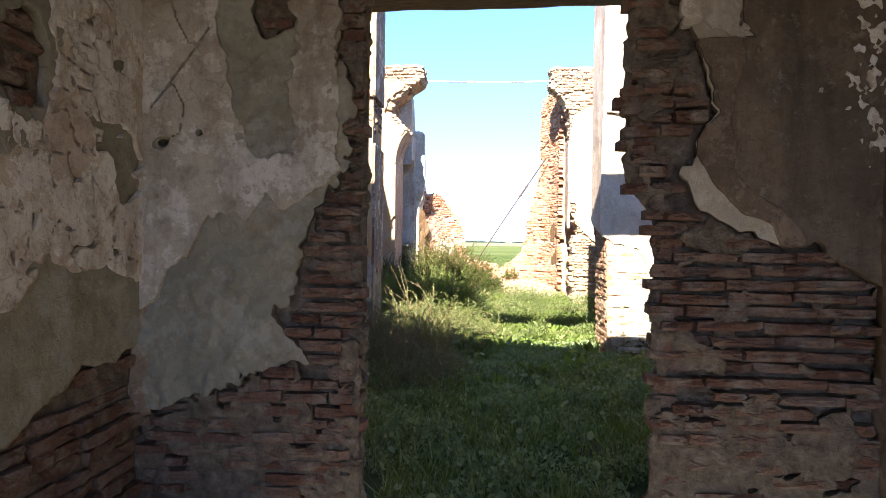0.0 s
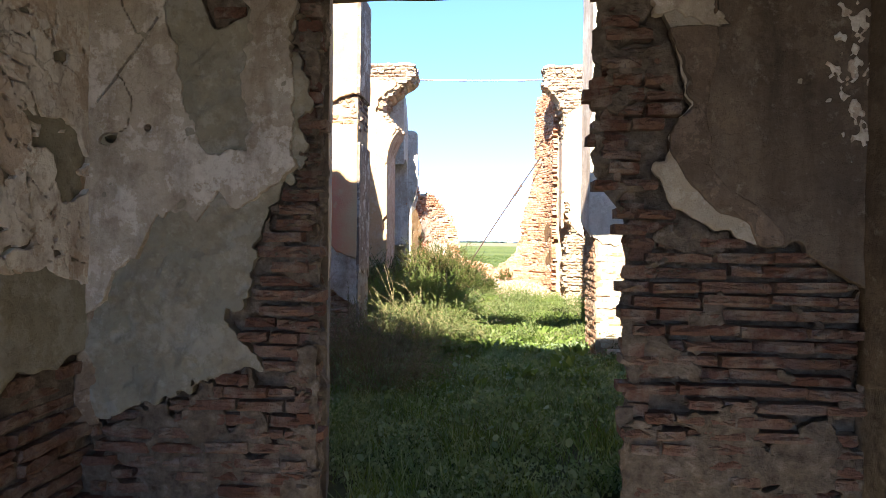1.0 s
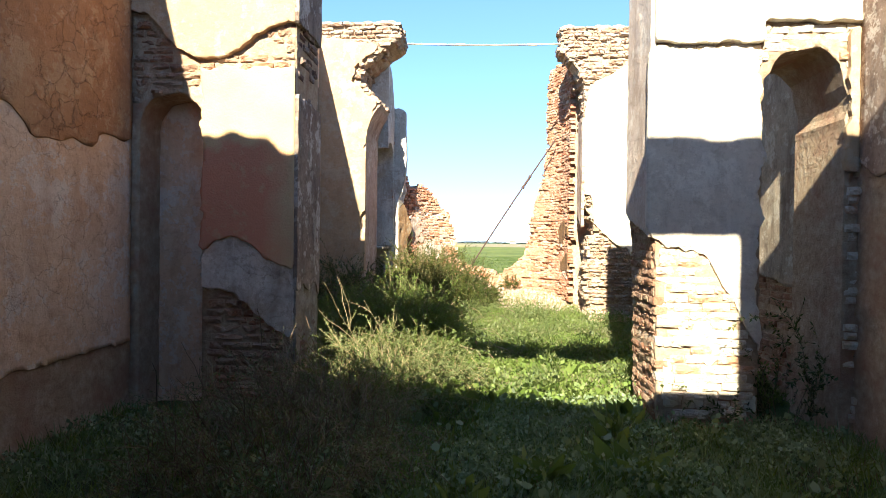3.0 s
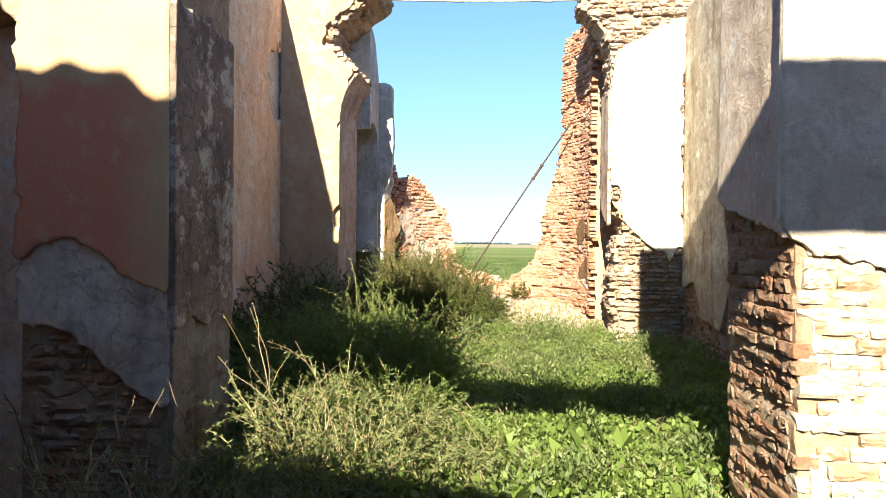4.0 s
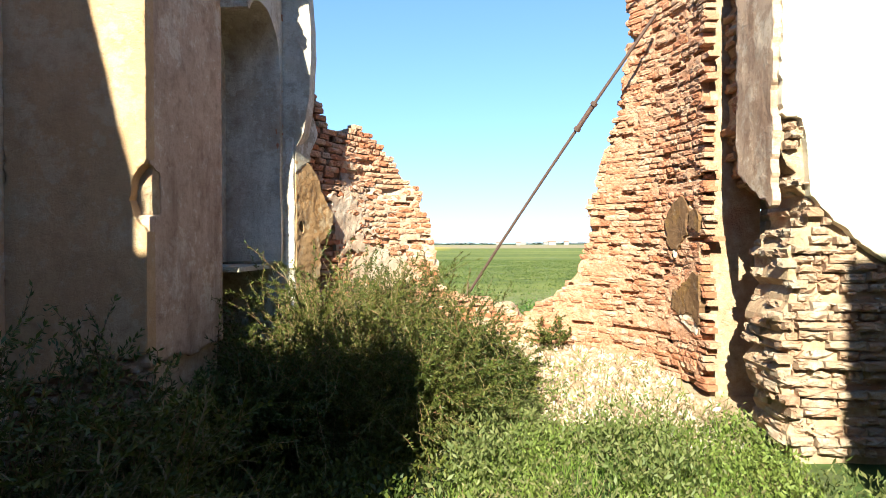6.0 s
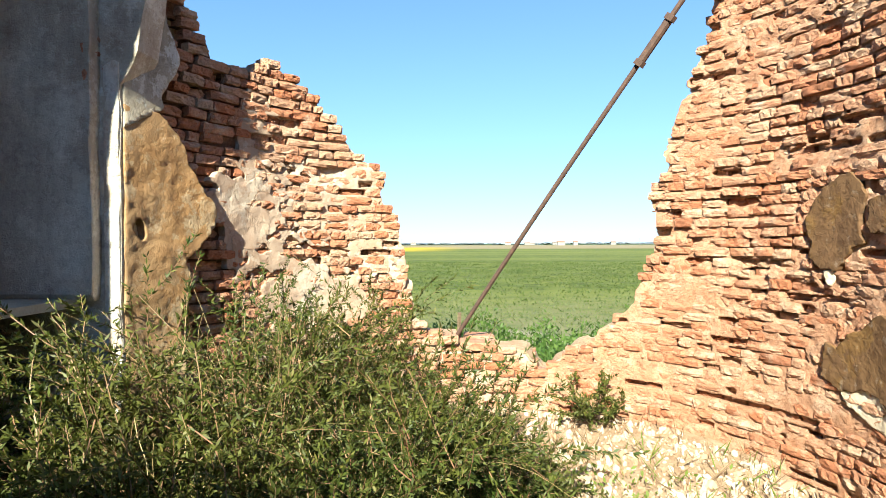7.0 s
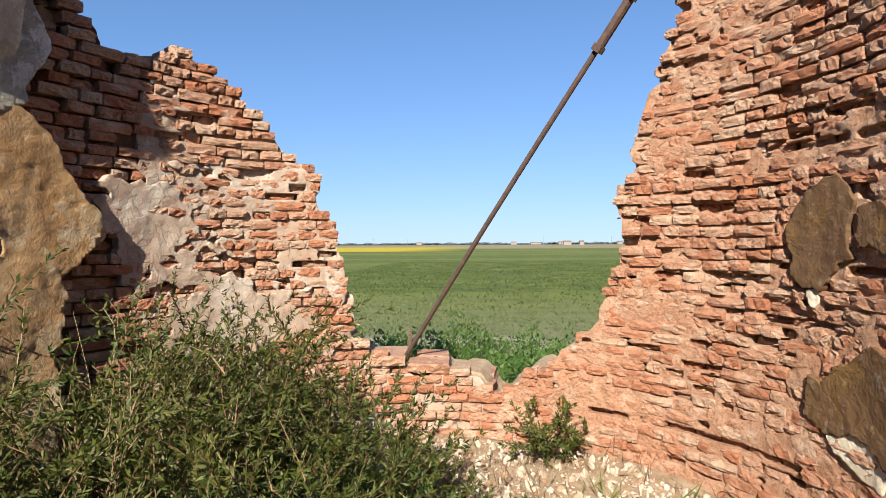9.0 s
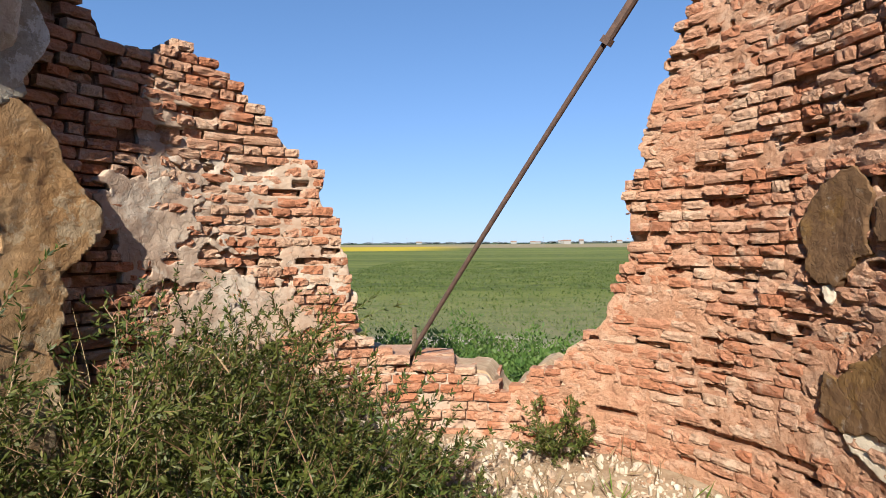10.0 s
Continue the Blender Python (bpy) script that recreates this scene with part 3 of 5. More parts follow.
    return min(min(v - low, right - u, 2.95 - v) + 1.9 * rough(u, v, 11), -(0.013 - math.hypot(u + 1.307, v - 1.856)), -(0.02 - math.hypot((u + 1.49) * 0.7, v - 1.81)), -(0.10 - math.hypot((u + 0.95) * 0.9, v - 2.42) + 0.06 * frac(u, v, 6, 4)))


def skin_left(u, v):
    """The paler top coat, fallen away below and in one large patch."""
    low = line(u, [(-1.64, 0.98), (-1.52, 1.08), (-1.47, 1.20), (-1.36, 1.29), (-1.27, 1.45), (-1.14, 1.47), (-1.08, 1.43), (-0.99, 1.57), (-0.90, 1.50), (-0.80, 1.56), (-0.70, 1.62), (-0.6, 1.74)])
    patch = min(line(v, [(1.72, -0.84), (2.4, -0.86)]) - u, u - line(v, [(1.72, -1.02), (1.95, -1.14), (2.4, -1.22)]), v - 1.74)
    return min(min(v - low, -patch, -0.645 - u, 2.95 - v) + rough(u, v, 13), -door_holes(u, v))


sheet("plaster_undercoat", door_place, coat_left, -1.66, -0.5, 0.4, 2.95, 0.015, -0.07, 0.026, P_UNDER, wall_door, 0.026, seed=1, label="grey lime undercoat")
sheet("plaster_skin", door_place, skin_left, -1.66, -0.55, 0.7, 2.95, 0.011, 0.0, 0.046, P_BEIGE, wall_door, 0.005, seed=2, label="stained beige limewash top coat")


def coat_right(u, v):
    low = line(u, [(0.9, 1.72), (0.96, 1.64), (1.0, 1.52), (1.17, 1.42), (1.35, 1.37), (1.52, 1.37), (1.77, 1.20), (2.0, 1.15)])
    left = line(v, [(1.5, 0.93), (1.70, 0.95), (1.95, 1.06), (2.15, 1.04), (2.3, 0.98), (2.47, 0.92)])
    return min(v - low, u - left, 2.95 - v) + rough(u, v, 17)


def skin_right(u, v):
    low = line(u, [(0.9, 1.95), (1.0, 1.74), (1.10, 1.60), (1.20, 1.50), (1.33, 1.46), (1.36, 1.36), (1.52, 1.37), (1.80, 1.20)])
    if u > 1.37:
        low = 0.0
    return min(v - low, coat_right(u, v) - 0.002 + (0.012 if u > 1.38 else 0.0), line(v, [(2.2, 9), (2.28, 0.15), (2.34, 0.22), (2.9, 0.24)]) - (1.4 - u) if v > 2.28 else 1.0) + 0.3 * rough(u, v, 19)


sheet("plaster_patch", door_place, lambda u, v: min(v - 2.31 + 0.12 * (u - 1.05), 1.17 - u, u - 0.93) + 1.6 * rough(u, v, 87), 0.85, 1.3, 2.2, 2.95, 0.02, 0.0, 0.042, P_BEIGE, wall_door, 0.004, seed=40, label="pinkish remnant of paint")
sheet("plaster_undercoat", door_place, coat_right, 0.85, 1.86, 1.0, 2.95, 0.02, -0.07, 0.030, P_GREY, wall_door, 0.006, seed=3, label="grey lime undercoat")
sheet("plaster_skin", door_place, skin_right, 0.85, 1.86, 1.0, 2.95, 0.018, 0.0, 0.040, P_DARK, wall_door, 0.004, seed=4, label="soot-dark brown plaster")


def door_brick(u, v):
    if u < 0:
        return min(-coat_left(u, v), door_left(v) - u + 0.02, 0.0 + u + 1.62)
    return min(-coat_right(u, v), u - door_right(v) + 0.02)


# reveals of the doorway
reveal_l = plane(-0.53, 2.745, 102.9)
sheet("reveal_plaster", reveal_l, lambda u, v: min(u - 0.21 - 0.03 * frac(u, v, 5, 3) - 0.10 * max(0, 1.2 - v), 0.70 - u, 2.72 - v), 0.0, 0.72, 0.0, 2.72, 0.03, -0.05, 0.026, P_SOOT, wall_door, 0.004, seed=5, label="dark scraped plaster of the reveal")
sheet("reveal_skin", reveal_l, lambda u, v: min(u - 0.222 - 0.03 * frac(u, v, 5, 3) - 0.10 * max(0, 1.2 - v), 0.695 - u, 2.715 - v, (v - line(u, [(0.2, 1.42), (0.3, 1.12), (0.36, 1.22), (0.45, 1.16), (0.52, 1.28), (0.7, 1.34)])) * 0.6 + 0.05 * frac(u * 3, v * 1.2, 5, 21)), 0.2, 0.72, 0.8, 2.72, 0.012, 0.0, 0.032, P_REVEAL, wall_door, 0.003, seed=6, label="dusty rose-brown paint torn along its lower edge")

# lintel
bm = bmesh.new()
for k in range(3):
    bmesh.ops.create_cube(bm, size=1, matrix=Matrix.Translation((0.1, 2.86 + 0.23 * k, 2.745 + 0.012 * k)) @ Matrix.Rotation(radians(0.8 - k), 4, "Y") @ Matrix.Diagonal((1.75, 0.21, 0.13, 1)))
bmesh.ops.subdivide_edges(bm, edges=[e for e in bm.edges if e.calc_length() > 1], cuts=14)
for v in bm.verts:
    v.co += Vector((0, nz(v.co.x, v.co.y, 3, 4), nz(v.co.x, v.co.y + v.co.z, 4, 5))) * 0.018
part("lintel", bm, WOOD, wall_door, "dark weathered timber lintel")

# side walls, back and roof of the first room
left_place = plane(-1.63, 0, 90)
wall_left1 = wall("wall_room_left", left_place, lambda u, v: box(u, v, -3.2, 2.9, -0.4, 3.0), -3.2, 2.9, -0.4, 3.0, 0.45, "side wall with cracked flaking limewash over brick", 0.1, 0.005, inset=0.012, material=MORTAR_GREY)


def left1_coat(u, v):
    low = line(u, [(1.0, 0.45), (1.9, 0.64), (2.3, 0.80), (2.75, 0.86)])
    hole = 0.09 - math.hypot(u - 1.98, (v - 2.0) * 0.8) + 0.05
    return min(v - low, -hole) + rough(u, v, 23)


sheet("plaster_undercoat", left_place, left1_coat, -3.0, 2.745, 0.3, 2.9, 0.025, -0.02, 0.028, P_UNDER, wall_left1, 0.020, seed=6, label="grey undercoat")


def flakes(u, v, size, gap, seed):
    """Curled flakes of paint parted by cracks: inside one cell of a broken net."""
    best = [9.0, 9.0]
    u, v = u + 0.03 * frac(u, v, 6, seed), v + 0.03 * frac(u, v, 6, seed + 2)
    i0, j0 = math.floor(u / size), math.floor(v / size)
    for i in (i0 - 1, i0, i0 + 1):
        for j in (j0 - 1, j0, j0 + 1):
            pu = (i + 0.5 + 0.9 * noise.cell(Vector((i, j, seed))) - 0.45) * size
            pv = (j + 0.5 + 0.9 * noise.cell(Vector((i, j, seed + 9))) - 0.45) * size
            best.append(math.hypot(u - pu, v - pv))
    best.sort()
    return (best[1] - best[0]) * 0.5 - gap


def left1_skin(u, v):
    low = line(u, [(1.6, 0.95), (1.93, 1.10), (2.1, 1.30), (2.25, 1.20), (2.45, 1.24), (2.7, 1.15)])
    worn = 0.10 + 0.2 * frac(u, v, 2.6, 27)
    crack = flakes(u, v, 0.13, 0.004, 3) if nz(u, v, 1.7, 6) > -0.15 else 1.0
    return min(left1_coat(u, v) - 0.03, v - low + rough(u, v, 28), worn + rough(u, v, 29), crack)


sheet("plaster_skin", left_place, left1_skin, 1.2, 2.72, 0.9, 2.6, 0.014, 0.015, 0.046, P_WHITE, wall_left1, 0.012, seed=7, label="flaking whitish limewash")
sheet("plaster_skin", left_place, lambda u, v: min(left1_coat(u, v) - 0.03, v - 1.0), -3.0, 1.2, 0.7, 2.9, 0.08, 0.015, 0.046, P_WHITE, wall_left1, 0.012, seed=7, label="flaking whitish limewash")
sheet("plaster_flecks", door_place, lambda u, v: min(0.10 - abs(u - 1.74), v - 1.75) * 0.4 + 0.05 * frac(u * 1.6, v, 13, 95) + 0.03 * frac(u, v, 34, 96) - 0.032, 1.6, 1.82, 1.6, 2.9, 0.012, 0.02, 0.045, P_WHITE, wall_door, 0.002, seed=42, label="white flecks of limewash")
sheet("corner_fillet", plane(-1.63, 2.745, 45), lambda u, v: min(0.045 - abs(u - 0.0), v - 0.5) + 0.012 * frac(u, v, 4, 3), -0.08, 0.08, 0.5, 2.9, 0.015, -0.07, 0.052, P_MUD, wall_left1, 0.010, seed=8, label="plaster fillet in the corner")
sheet("plaster_band", door_place, lambda u, v: min(skin_right(u, v) - 0.004, line(v, [(1.4, 1.46), (1.7, 1.16), (2.0, 1.18), (2.4, 1.14), (2.7, 1.10)]) - u) + 0.05 * frac(u, v * 0.4, 7, 97), 0.9, 1.6, 1.3, 2.9, 0.016, 0.0, 0.043, P_SCUFF, wall_door, 0.003, seed=47, label="scuffed brown paint paler than the soot")
right_place = plane(1.82, 0, -90)
wall_right1 = wall("wall_room_right", right_place, lambda u, v: box(u, v, -2.9, 3.2, -0.4, 3.0), -2.9, 3.2, -0.4, 3.0, 0.45, "dark plastered side wall", 0.12, material=MORTAR_GREY)
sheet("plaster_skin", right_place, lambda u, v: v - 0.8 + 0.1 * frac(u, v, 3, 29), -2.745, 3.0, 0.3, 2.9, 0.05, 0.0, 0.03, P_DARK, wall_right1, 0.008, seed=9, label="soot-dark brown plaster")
# Added back wall, never in view; the opening is sized to brighten the room.
back_place = plane(0, -3.0, 180)
wall("wall_room_back", back_place, lambda u, v: min(box(u, v, -2.1, 1.95, -0.4, 3.0), -box(u, v, -1.55, 1.7, -1, 2.75)), -2.1, 1.95, -0.4, 3.0, 0.45, "unseen back wall, opened wide to let daylight in", 0.1)
# Unseen roof, ended where it still keeps the sun off the doorway wall.
bm = bmesh.new()
bmesh.ops.create_cube(bm, size=1, matrix=Matrix.Translation((0.1, 0.62, 2.98)) @ Matrix.Diagonal((4.4, 4.22, 0.16, 1)))
me = bpy.data.meshes.new("ceiling")
bm.to_mesh(me)
bm.free()
me.materials.append(WOOD)
tagged(new("ceiling", me), "unseen boarded roof added to shade the first room", "ceiling", kind="structure")

# ---- second room: cross wall with two stubs, niches and a wide gap ----
cl_place = plane(0, 7.30, 0)


def cl_edge(v):
    return -1.34 + jag(v, 5, 0.005)


def cl_niche(u, v):
    return arch(u, v, -2.68, -2.13, -1, 2.32) + (0.03 * frac(u, v, 6, 31) if v > 2.3 else 0)


wall_cl = wall("wall_cross_left", cl_place, lambda u, v: min(box(u, v, -3.9, 9, -0.4, 4.5), cl_edge(v) - u, -cl_niche(u, v)), -3.9, -1.2, -0.4, 4.5, 0.62, "broken cross wall with a shallow niche and faded red paint", 0.06, 0.006, inset=0.012)


def cl_coat(u, v):
    low = line(u, [(-2.2, 1.02), (-2.05, 0.96), (-1.88, 0.90), (-1.70, 0.82), (-1.6, 0.74), (-1.45, 0.66), (-1.34, 0.60)]) + 0.05 * frac(u, v, 3, 34)
    top = line(u, [(-2.2, 2.76), (-1.3, 2.80)])
    return min(min(v - low, top - v, u + 2.12) + rough(u, v, 33), -1.335 - u)


def cl_skin(u, v):
    low = line(u, [(-2.2, 1.20), (-2.08, 1.27), (-1.98, 1.37), (-1.88, 1.39), (-1.76, 1.35), (-1.65, 1.31), (-1.58, 1.22), (-1.46, 1.19), (-1.34, 1.14)])
    return min(cl_coat(u, v), v - low + rough(u, v, 35))


def cl_high(u, v):
    low = line(u, [(-3.3, 3.3), (-2.6, 3.25), (-2.35, 2.95), (-2.1, 2.86), (-1.95, 2.88), (-1.75, 3.0), (-1.55, 3.12), (-1.3, 3.2)])
    return min(min(v - low, 4.46 - v) + rough(u, v, 37), -1.335 - u)


sheet("plaster_undercoat", cl_place, cl_coat, -2.16, -1.3, 0.25, 2.9, 0.025, -0.02, 0.03, P_DAMP, wall_cl, 0.012, seed=11, label="damp grey undercoat")
sheet("plaster_skin", cl_place, cl_skin, -2.16, -1.3, 0.9, 2.9, 0.03, 0.02, 0.045, P_RED, wall_cl, 0.004, seed=12, label="cream plaster with faded red dado")
sheet("plaster_upper", cl_place, cl_high, -3.4, -1.3, 2.8, 4.9, 0.03, -0.02, 0.04, P_CREAM, wall_cl, 0.006, seed=13, label="sunlit cream plaster")
sheet("niche_back", plane(0, 7.62, 0), lambda u, v: 1.0, -2.85, -2.05, -0.2, 2.8, 0.06, -0.05, 0.0, P_PINK, wall_cl, 0.012, seed=15, label="dull pink plaster inside the niche")
cl_side = plane(-1.34, 7.30, 90)
sheet("side_undercoat", cl_side, lambda u, v: min(min(0.61 - u, v - 0.35, 2.5 - v) + rough(u, v, 85), u + 0.028, 0.615 - u), -0.04, 0.72, 0.2, 2.6, 0.025, 0.0, 0.022, P_MUD, wall_cl, 0.016, seed=39, label="lumpy greyed undercoat")
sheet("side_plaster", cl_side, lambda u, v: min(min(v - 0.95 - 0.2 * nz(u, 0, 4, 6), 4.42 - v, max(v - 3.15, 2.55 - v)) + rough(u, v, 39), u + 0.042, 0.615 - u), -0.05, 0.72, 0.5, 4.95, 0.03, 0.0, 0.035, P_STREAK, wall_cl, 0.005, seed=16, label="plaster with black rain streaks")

cr_place = plane(0, 7.15, 0)


def cr_edge(v):
    return line(v, [(0.0, 1.56), (1.35, 1.53), (1.6, 1.50), (5, 1.48)]) + jag(v, 7, 0.010 if v < 1.4 else 0.004)


def cr_niche(u, v):
    return arch(u, v, 2.30, 2.90, -1, 2.56) + (0.05 * frac(u, v, 6, 41) if v > 2.3 else 0)


wall_cr = wall("wall_cross_right", cr_place, lambda u, v: min(box(u, v, 0, 3.9, -0.4, 5.0), u - cr_edge(v), -cr_niche(u, v)), 1.4, 3.9, -0.4, 5.0, 0.72, "broken cross wall with bare brick foot and sunlit plaster", 0.06, 0.006, inset=0.012)


def cr_coat(u, v):
    low = line(u, [(1.4, 1.50), (1.6, 1.36), (1.9, 1.30), (2.1, 0.95), (2.3, 0.6)])
    return min(v - low, 2.86 - v + 0.01 * frac(u, v, 9, 5), 2.285 - u) + min(rough(u, v, 43), 0.3 * rough(u, v, 43) + u - 1.49)


sheet("plaster_undercoat", cr_place, cr_coat, 1.45, 2.35, 0.5, 2.95, 0.025, -0.02, 0.012, P_ASH, wall_cr, 0.006, seed=17, label="grey-white undercoat")
sheet("plaster_upper", cr_place, lambda u, v: min(v - 2.90 - 0.03 * frac(u, v, 5, 3), u - 1.49, 4.95 - v, max(2.30 - u, v - 3.05) + 0.03 * frac(u, v, 5, 8)), 1.45, 3.5, 2.8, 4.95, 0.03, -0.02, 0.055, P_PALE, wall_cr, 0.004, seed=19, label="pale sunlit plaster")
sheet("plaster_strip", cr_place, lambda u, v: min(2.99 - u, u - 2.9 + rough(u, v, 3), v - 1.9 - 0.3 * frac(u, v, 2, 4), 3.0 - v), 2.8, 3.5, 1.5, 3.1, 0.04, 0.0, 0.04, P_CREAM, wall_cr, 0.006, seed=20, label="broken cream plaster")
sheet("whitewash", cr_place, lambda u, v: min(u - 1.60, 2.285 - u, 1.50 - v, v - 0.02, -0.025 + 0.10 * frac(u, v, 4, 89)) + 0.5 * rough(u, v, 91), 1.55, 2.3, 0.0, 1.5, 0.02, -0.02, 0.003, P_PALE, wall_cr, 0.010, seed=41, label="thin whitewash over the brick foot")
cr_side = plane(1.49, 7.87, -90)
sheet("side_plaster", cr_side, lambda u, v: min(v - 1.62 + 0.25 * u + rough(u, v, 47), u - 0.002, 0.715 - u), -0.02, 0.74, 1.1, 4.95, 0.03, -0.02, 0.022, P_BLUSH, wall_cr, 0.005, seed=22, label="pinkish streaked plaster")

sl_place, sr_place = plane(-2.76, 0, 90), plane(3.0, 0, -90)
wall_sl = wall("wall_side_left", sl_place, lambda u, v: box(u, v, 3.3, 7.35, -0.4, 4.6), 3.3, 7.35, -0.4, 4.6, 0.5, "orange plastered side wall of the roofless room", 0.1, 0.015)
sheet("plaster_skin", sl_place, lambda u, v: min(v - 2.15 - 0.2 * frac(u, v, 2, 4), 4.55 - v), 3.4, 7.28, 1.8, 4.6, 0.05, -0.01, 0.03, P_OCHRE, wall_sl, 0.006, seed=36, label="orange plaster")
sheet("plaster_dado", sl_place, lambda u, v: min(2.25 + 0.2 * frac(u, v, 2, 4) - v, v - 0.5) + rough(u, v, 81), 3.4, 7.28, 0.3, 2.6, 0.05, -0.01, 0.022, P_PINK, wall_sl, 0.006, seed=37, label="greyed pink plaster")
wall_sr = wall("wall_side_right", sr_place, lambda u, v: box(u, v, -7.2, -3.3, -0.4, 4.6), -7.2, -3.3, -0.4, 4.6, 0.5, "dim brick and plaster side wall of the roofless room", 0.1, 0.02)
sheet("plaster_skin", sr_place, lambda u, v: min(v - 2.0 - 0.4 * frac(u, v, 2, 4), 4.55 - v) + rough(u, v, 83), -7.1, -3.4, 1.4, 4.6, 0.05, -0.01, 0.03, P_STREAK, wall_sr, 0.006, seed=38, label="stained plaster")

# ---- nave: side walls ----
nl_place = plane(-2.65, 0, 90)


def nl_niche(u, v):
    return arch(u, v, 9.95, 10.83, -1, 2.95)


wall_nl = wall("wall_nave_left", nl_place, lambda u, v: min(box(u, v, 7.9, 12.5, -0.4, 4.85), -nl_niche(u, v)) + 0.0, 7.9, 12.5, -0.4, 4.85, 0.6, "tall cracked plaster wall with an arched niche", 0.06, material=P_RECESS)
sheet("plaster_skin", nl_place, lambda u, v: min(u - 8.0, 12.39 - u, 4.8 - v, v - 0.3, -nl_niche(u, v) - 0.003, -(0.24 - math.hypot((u - 12.2) * 0.75, (v - 3.5) * 0.48)) + 0.07 * frac(u, v, 5, 3)), 7.95, 12.45, 0.2, 4.85, 0.05, 0.0, 0.035, P_PINK, wall_nl, 0.007, seed=23, label="pink-ochre plaster webbed with cracks")
sheet("niche_back", plane(-2.95, 0, 90), lambda u, v: 1.0, 9.8, 11.0, -0.2, 3.6, 0.06, -0.05, 0.0, P_BLUE, wall_nl, 0.008, seed=24, label="pale blue limewash inside the niche")
sheet("niche_jamb", plane(-2.62, 10.825, 180 + 180), lambda u, v: 1.0, -0.36, 0.0, 0.0, 2.95, 0.06, -0.03, 0.0, P_BLUE, wall_nl, 0.004, seed=25, label="pale blue jamb")

nr_place = plane(3.0, 0, -90)


def nr_niche(u, v):
    return arch(u, v, -11.35, -10.30, 1.37, 3.55)


wall_nr = wall("wall_nave_right", nr_place, lambda u, v: min(box(u, v, -13.2, -7.6, -0.4, 4.75), -nr_niche(u, v)), -13.2, -7.6, -0.4, 4.75, 0.6, "tall weathered wall with an arched niche above bare brick", 0.06, 0.01, inset=0.02)


def nr_coat(u, v):
    low = line(u, [(-13.1, 0.75), (-12.6, 0.9), (-12.3, 0.45), (-11.7, 0.35), (-11.4, 1.0), (-11.3, 1.33), (-10.3, 1.35), (-9.5, 1.2), (-8, 1.0)])
    return min(v - low, -nr_niche(u, v) - 0.003, 4.7 - v, -7.8 - u, u + 13.08) + 0.02 * frac(u, v, 5, 51)


sheet("plaster_skin", nr_place, nr_coat, -13.1, -7.7, 0.2, 4.75, 0.04, -0.03, 0.035, P_NAVE, wall_nr, 0.008, seed=26, label="rain-stained beige plaster")
sheet("niche_jamb", plane(0, 11.338, 0), lambda u, v: 1.0, 2.97, 3.31, 1.37, 3.6, 0.06, -0.03, 0.0, P_BLUE, wall_nr, 0.003, seed=43, label="pale blue jamb")
sheet("niche_back", plane(3.30, 0, -90), lambda u, v: 1.0, -11.5, -10.2, 1.2, 4.2, 0.06, -0.05, 0.0, P_BLUE, wall_nr, 0.006, seed=27, label="pale blue limewash inside the niche")

# ---- nave: the arch wall and its stumps ----
al_place = plane(0, 12.40, 0, 0.0)


def al_edge(v):
    return line(v, [(3.05, -1.808), (3.22, -1.79), (3.40, -1.735), (3.55, -1.66), (3.68, -1.56), (3.74, -1.60), (3.86, -1.70), (4.08, -1.92), (4.3, -1.86), (4.6, -1.55), (4.8, -1.27), (5.05, -1.28)]) + (jag(v, 9, 0.05) if v > 3.7 else 0.0)


wall_al = wall("wall_arch_left", al_place, lambda u, v: min(u + 3.2, al_edge(v) - u, 5.08 + 0.05 * frac(u, v, 5, 2) - v, v + 0.4), -3.2, -1.15, -0.4, 5.2, 0.86, "stump of a broken arch with golden sunlit plaster", 0.05, inset=0.035)


def al_coat(u, v):
    hole = 0.10 - math.hypot(u + 1.80, (v - 1.70) * 0.55)
    hole2 = 0.06 - math.hypot(u + 1.78, v - 2.95)
    low = line(u, [(-2.7, 0.6), (-2.2, 0.7), (-1.75, 0.85)])
    top = line(u, [(-2.7, 4.82), (-2.2, 4.78), (-1.9, 4.70), (-1.5, 4.62)])
    torn = line(v, [(3.45, 0.0), (3.6, 0.05), (3.9, 0.12), (4.3, 0.16), (4.6, 0.10), (4.8, 0.05)])
    return min(min(top - v, v - low, u + 2.63, -hole, -hole2, al_edge(v) - torn - u + (0.02 if v < 3.45 else 0.0)) + (rough(u, v, 53) if v > 3.45 or u < -1.9 else 0.3 * rough(u, v, 53)), al_edge(v) + 0.006 - u)


sheet("plaster_skin", al_place, al_coat, -2.66, -1.2, 0.4, 4.95, 0.025, -0.05, 0.035, P_CREAM, wall_al, 0.005, seed=28, label="golden cream plaster")
def al_side(u, v, d):
    return (al_edge(min(v, 3.6)) + 0.047 * u + d, 12.40 + u, v)


sheet("reveal_plaster", al_side, lambda u, v: min(min(v - 0.75, 3.66 - v, max(v - 1.85, 1.60 - v, u - 0.10)) + rough(u, v, 55), u + 0.005, 0.86 - u), -0.02, 0.9, 0.5, 3.8, 0.03, -0.09, 0.002, P_ROSE, wall_al, 0.004, seed=29, label="smooth pink-brown reveal with rain runs")
# deep arched recess with a dark cavity under a ledge
wall_rec = wall("wall_recess_left", plane(0, 13.25, 0), lambda u, v: min(u + 3.2, line(v, [(1.24, -2.35), (1.25, -2.02), (4.6, -2.02)]) - u, 4.7 + 0.1 * frac(u, v, 4, 6) - v, v + 0.4), -3.2, -1.4, -0.4, 4.9, 0.76, "side wall with a recess above a dark cavity", 0.05, material=P_RECESS)
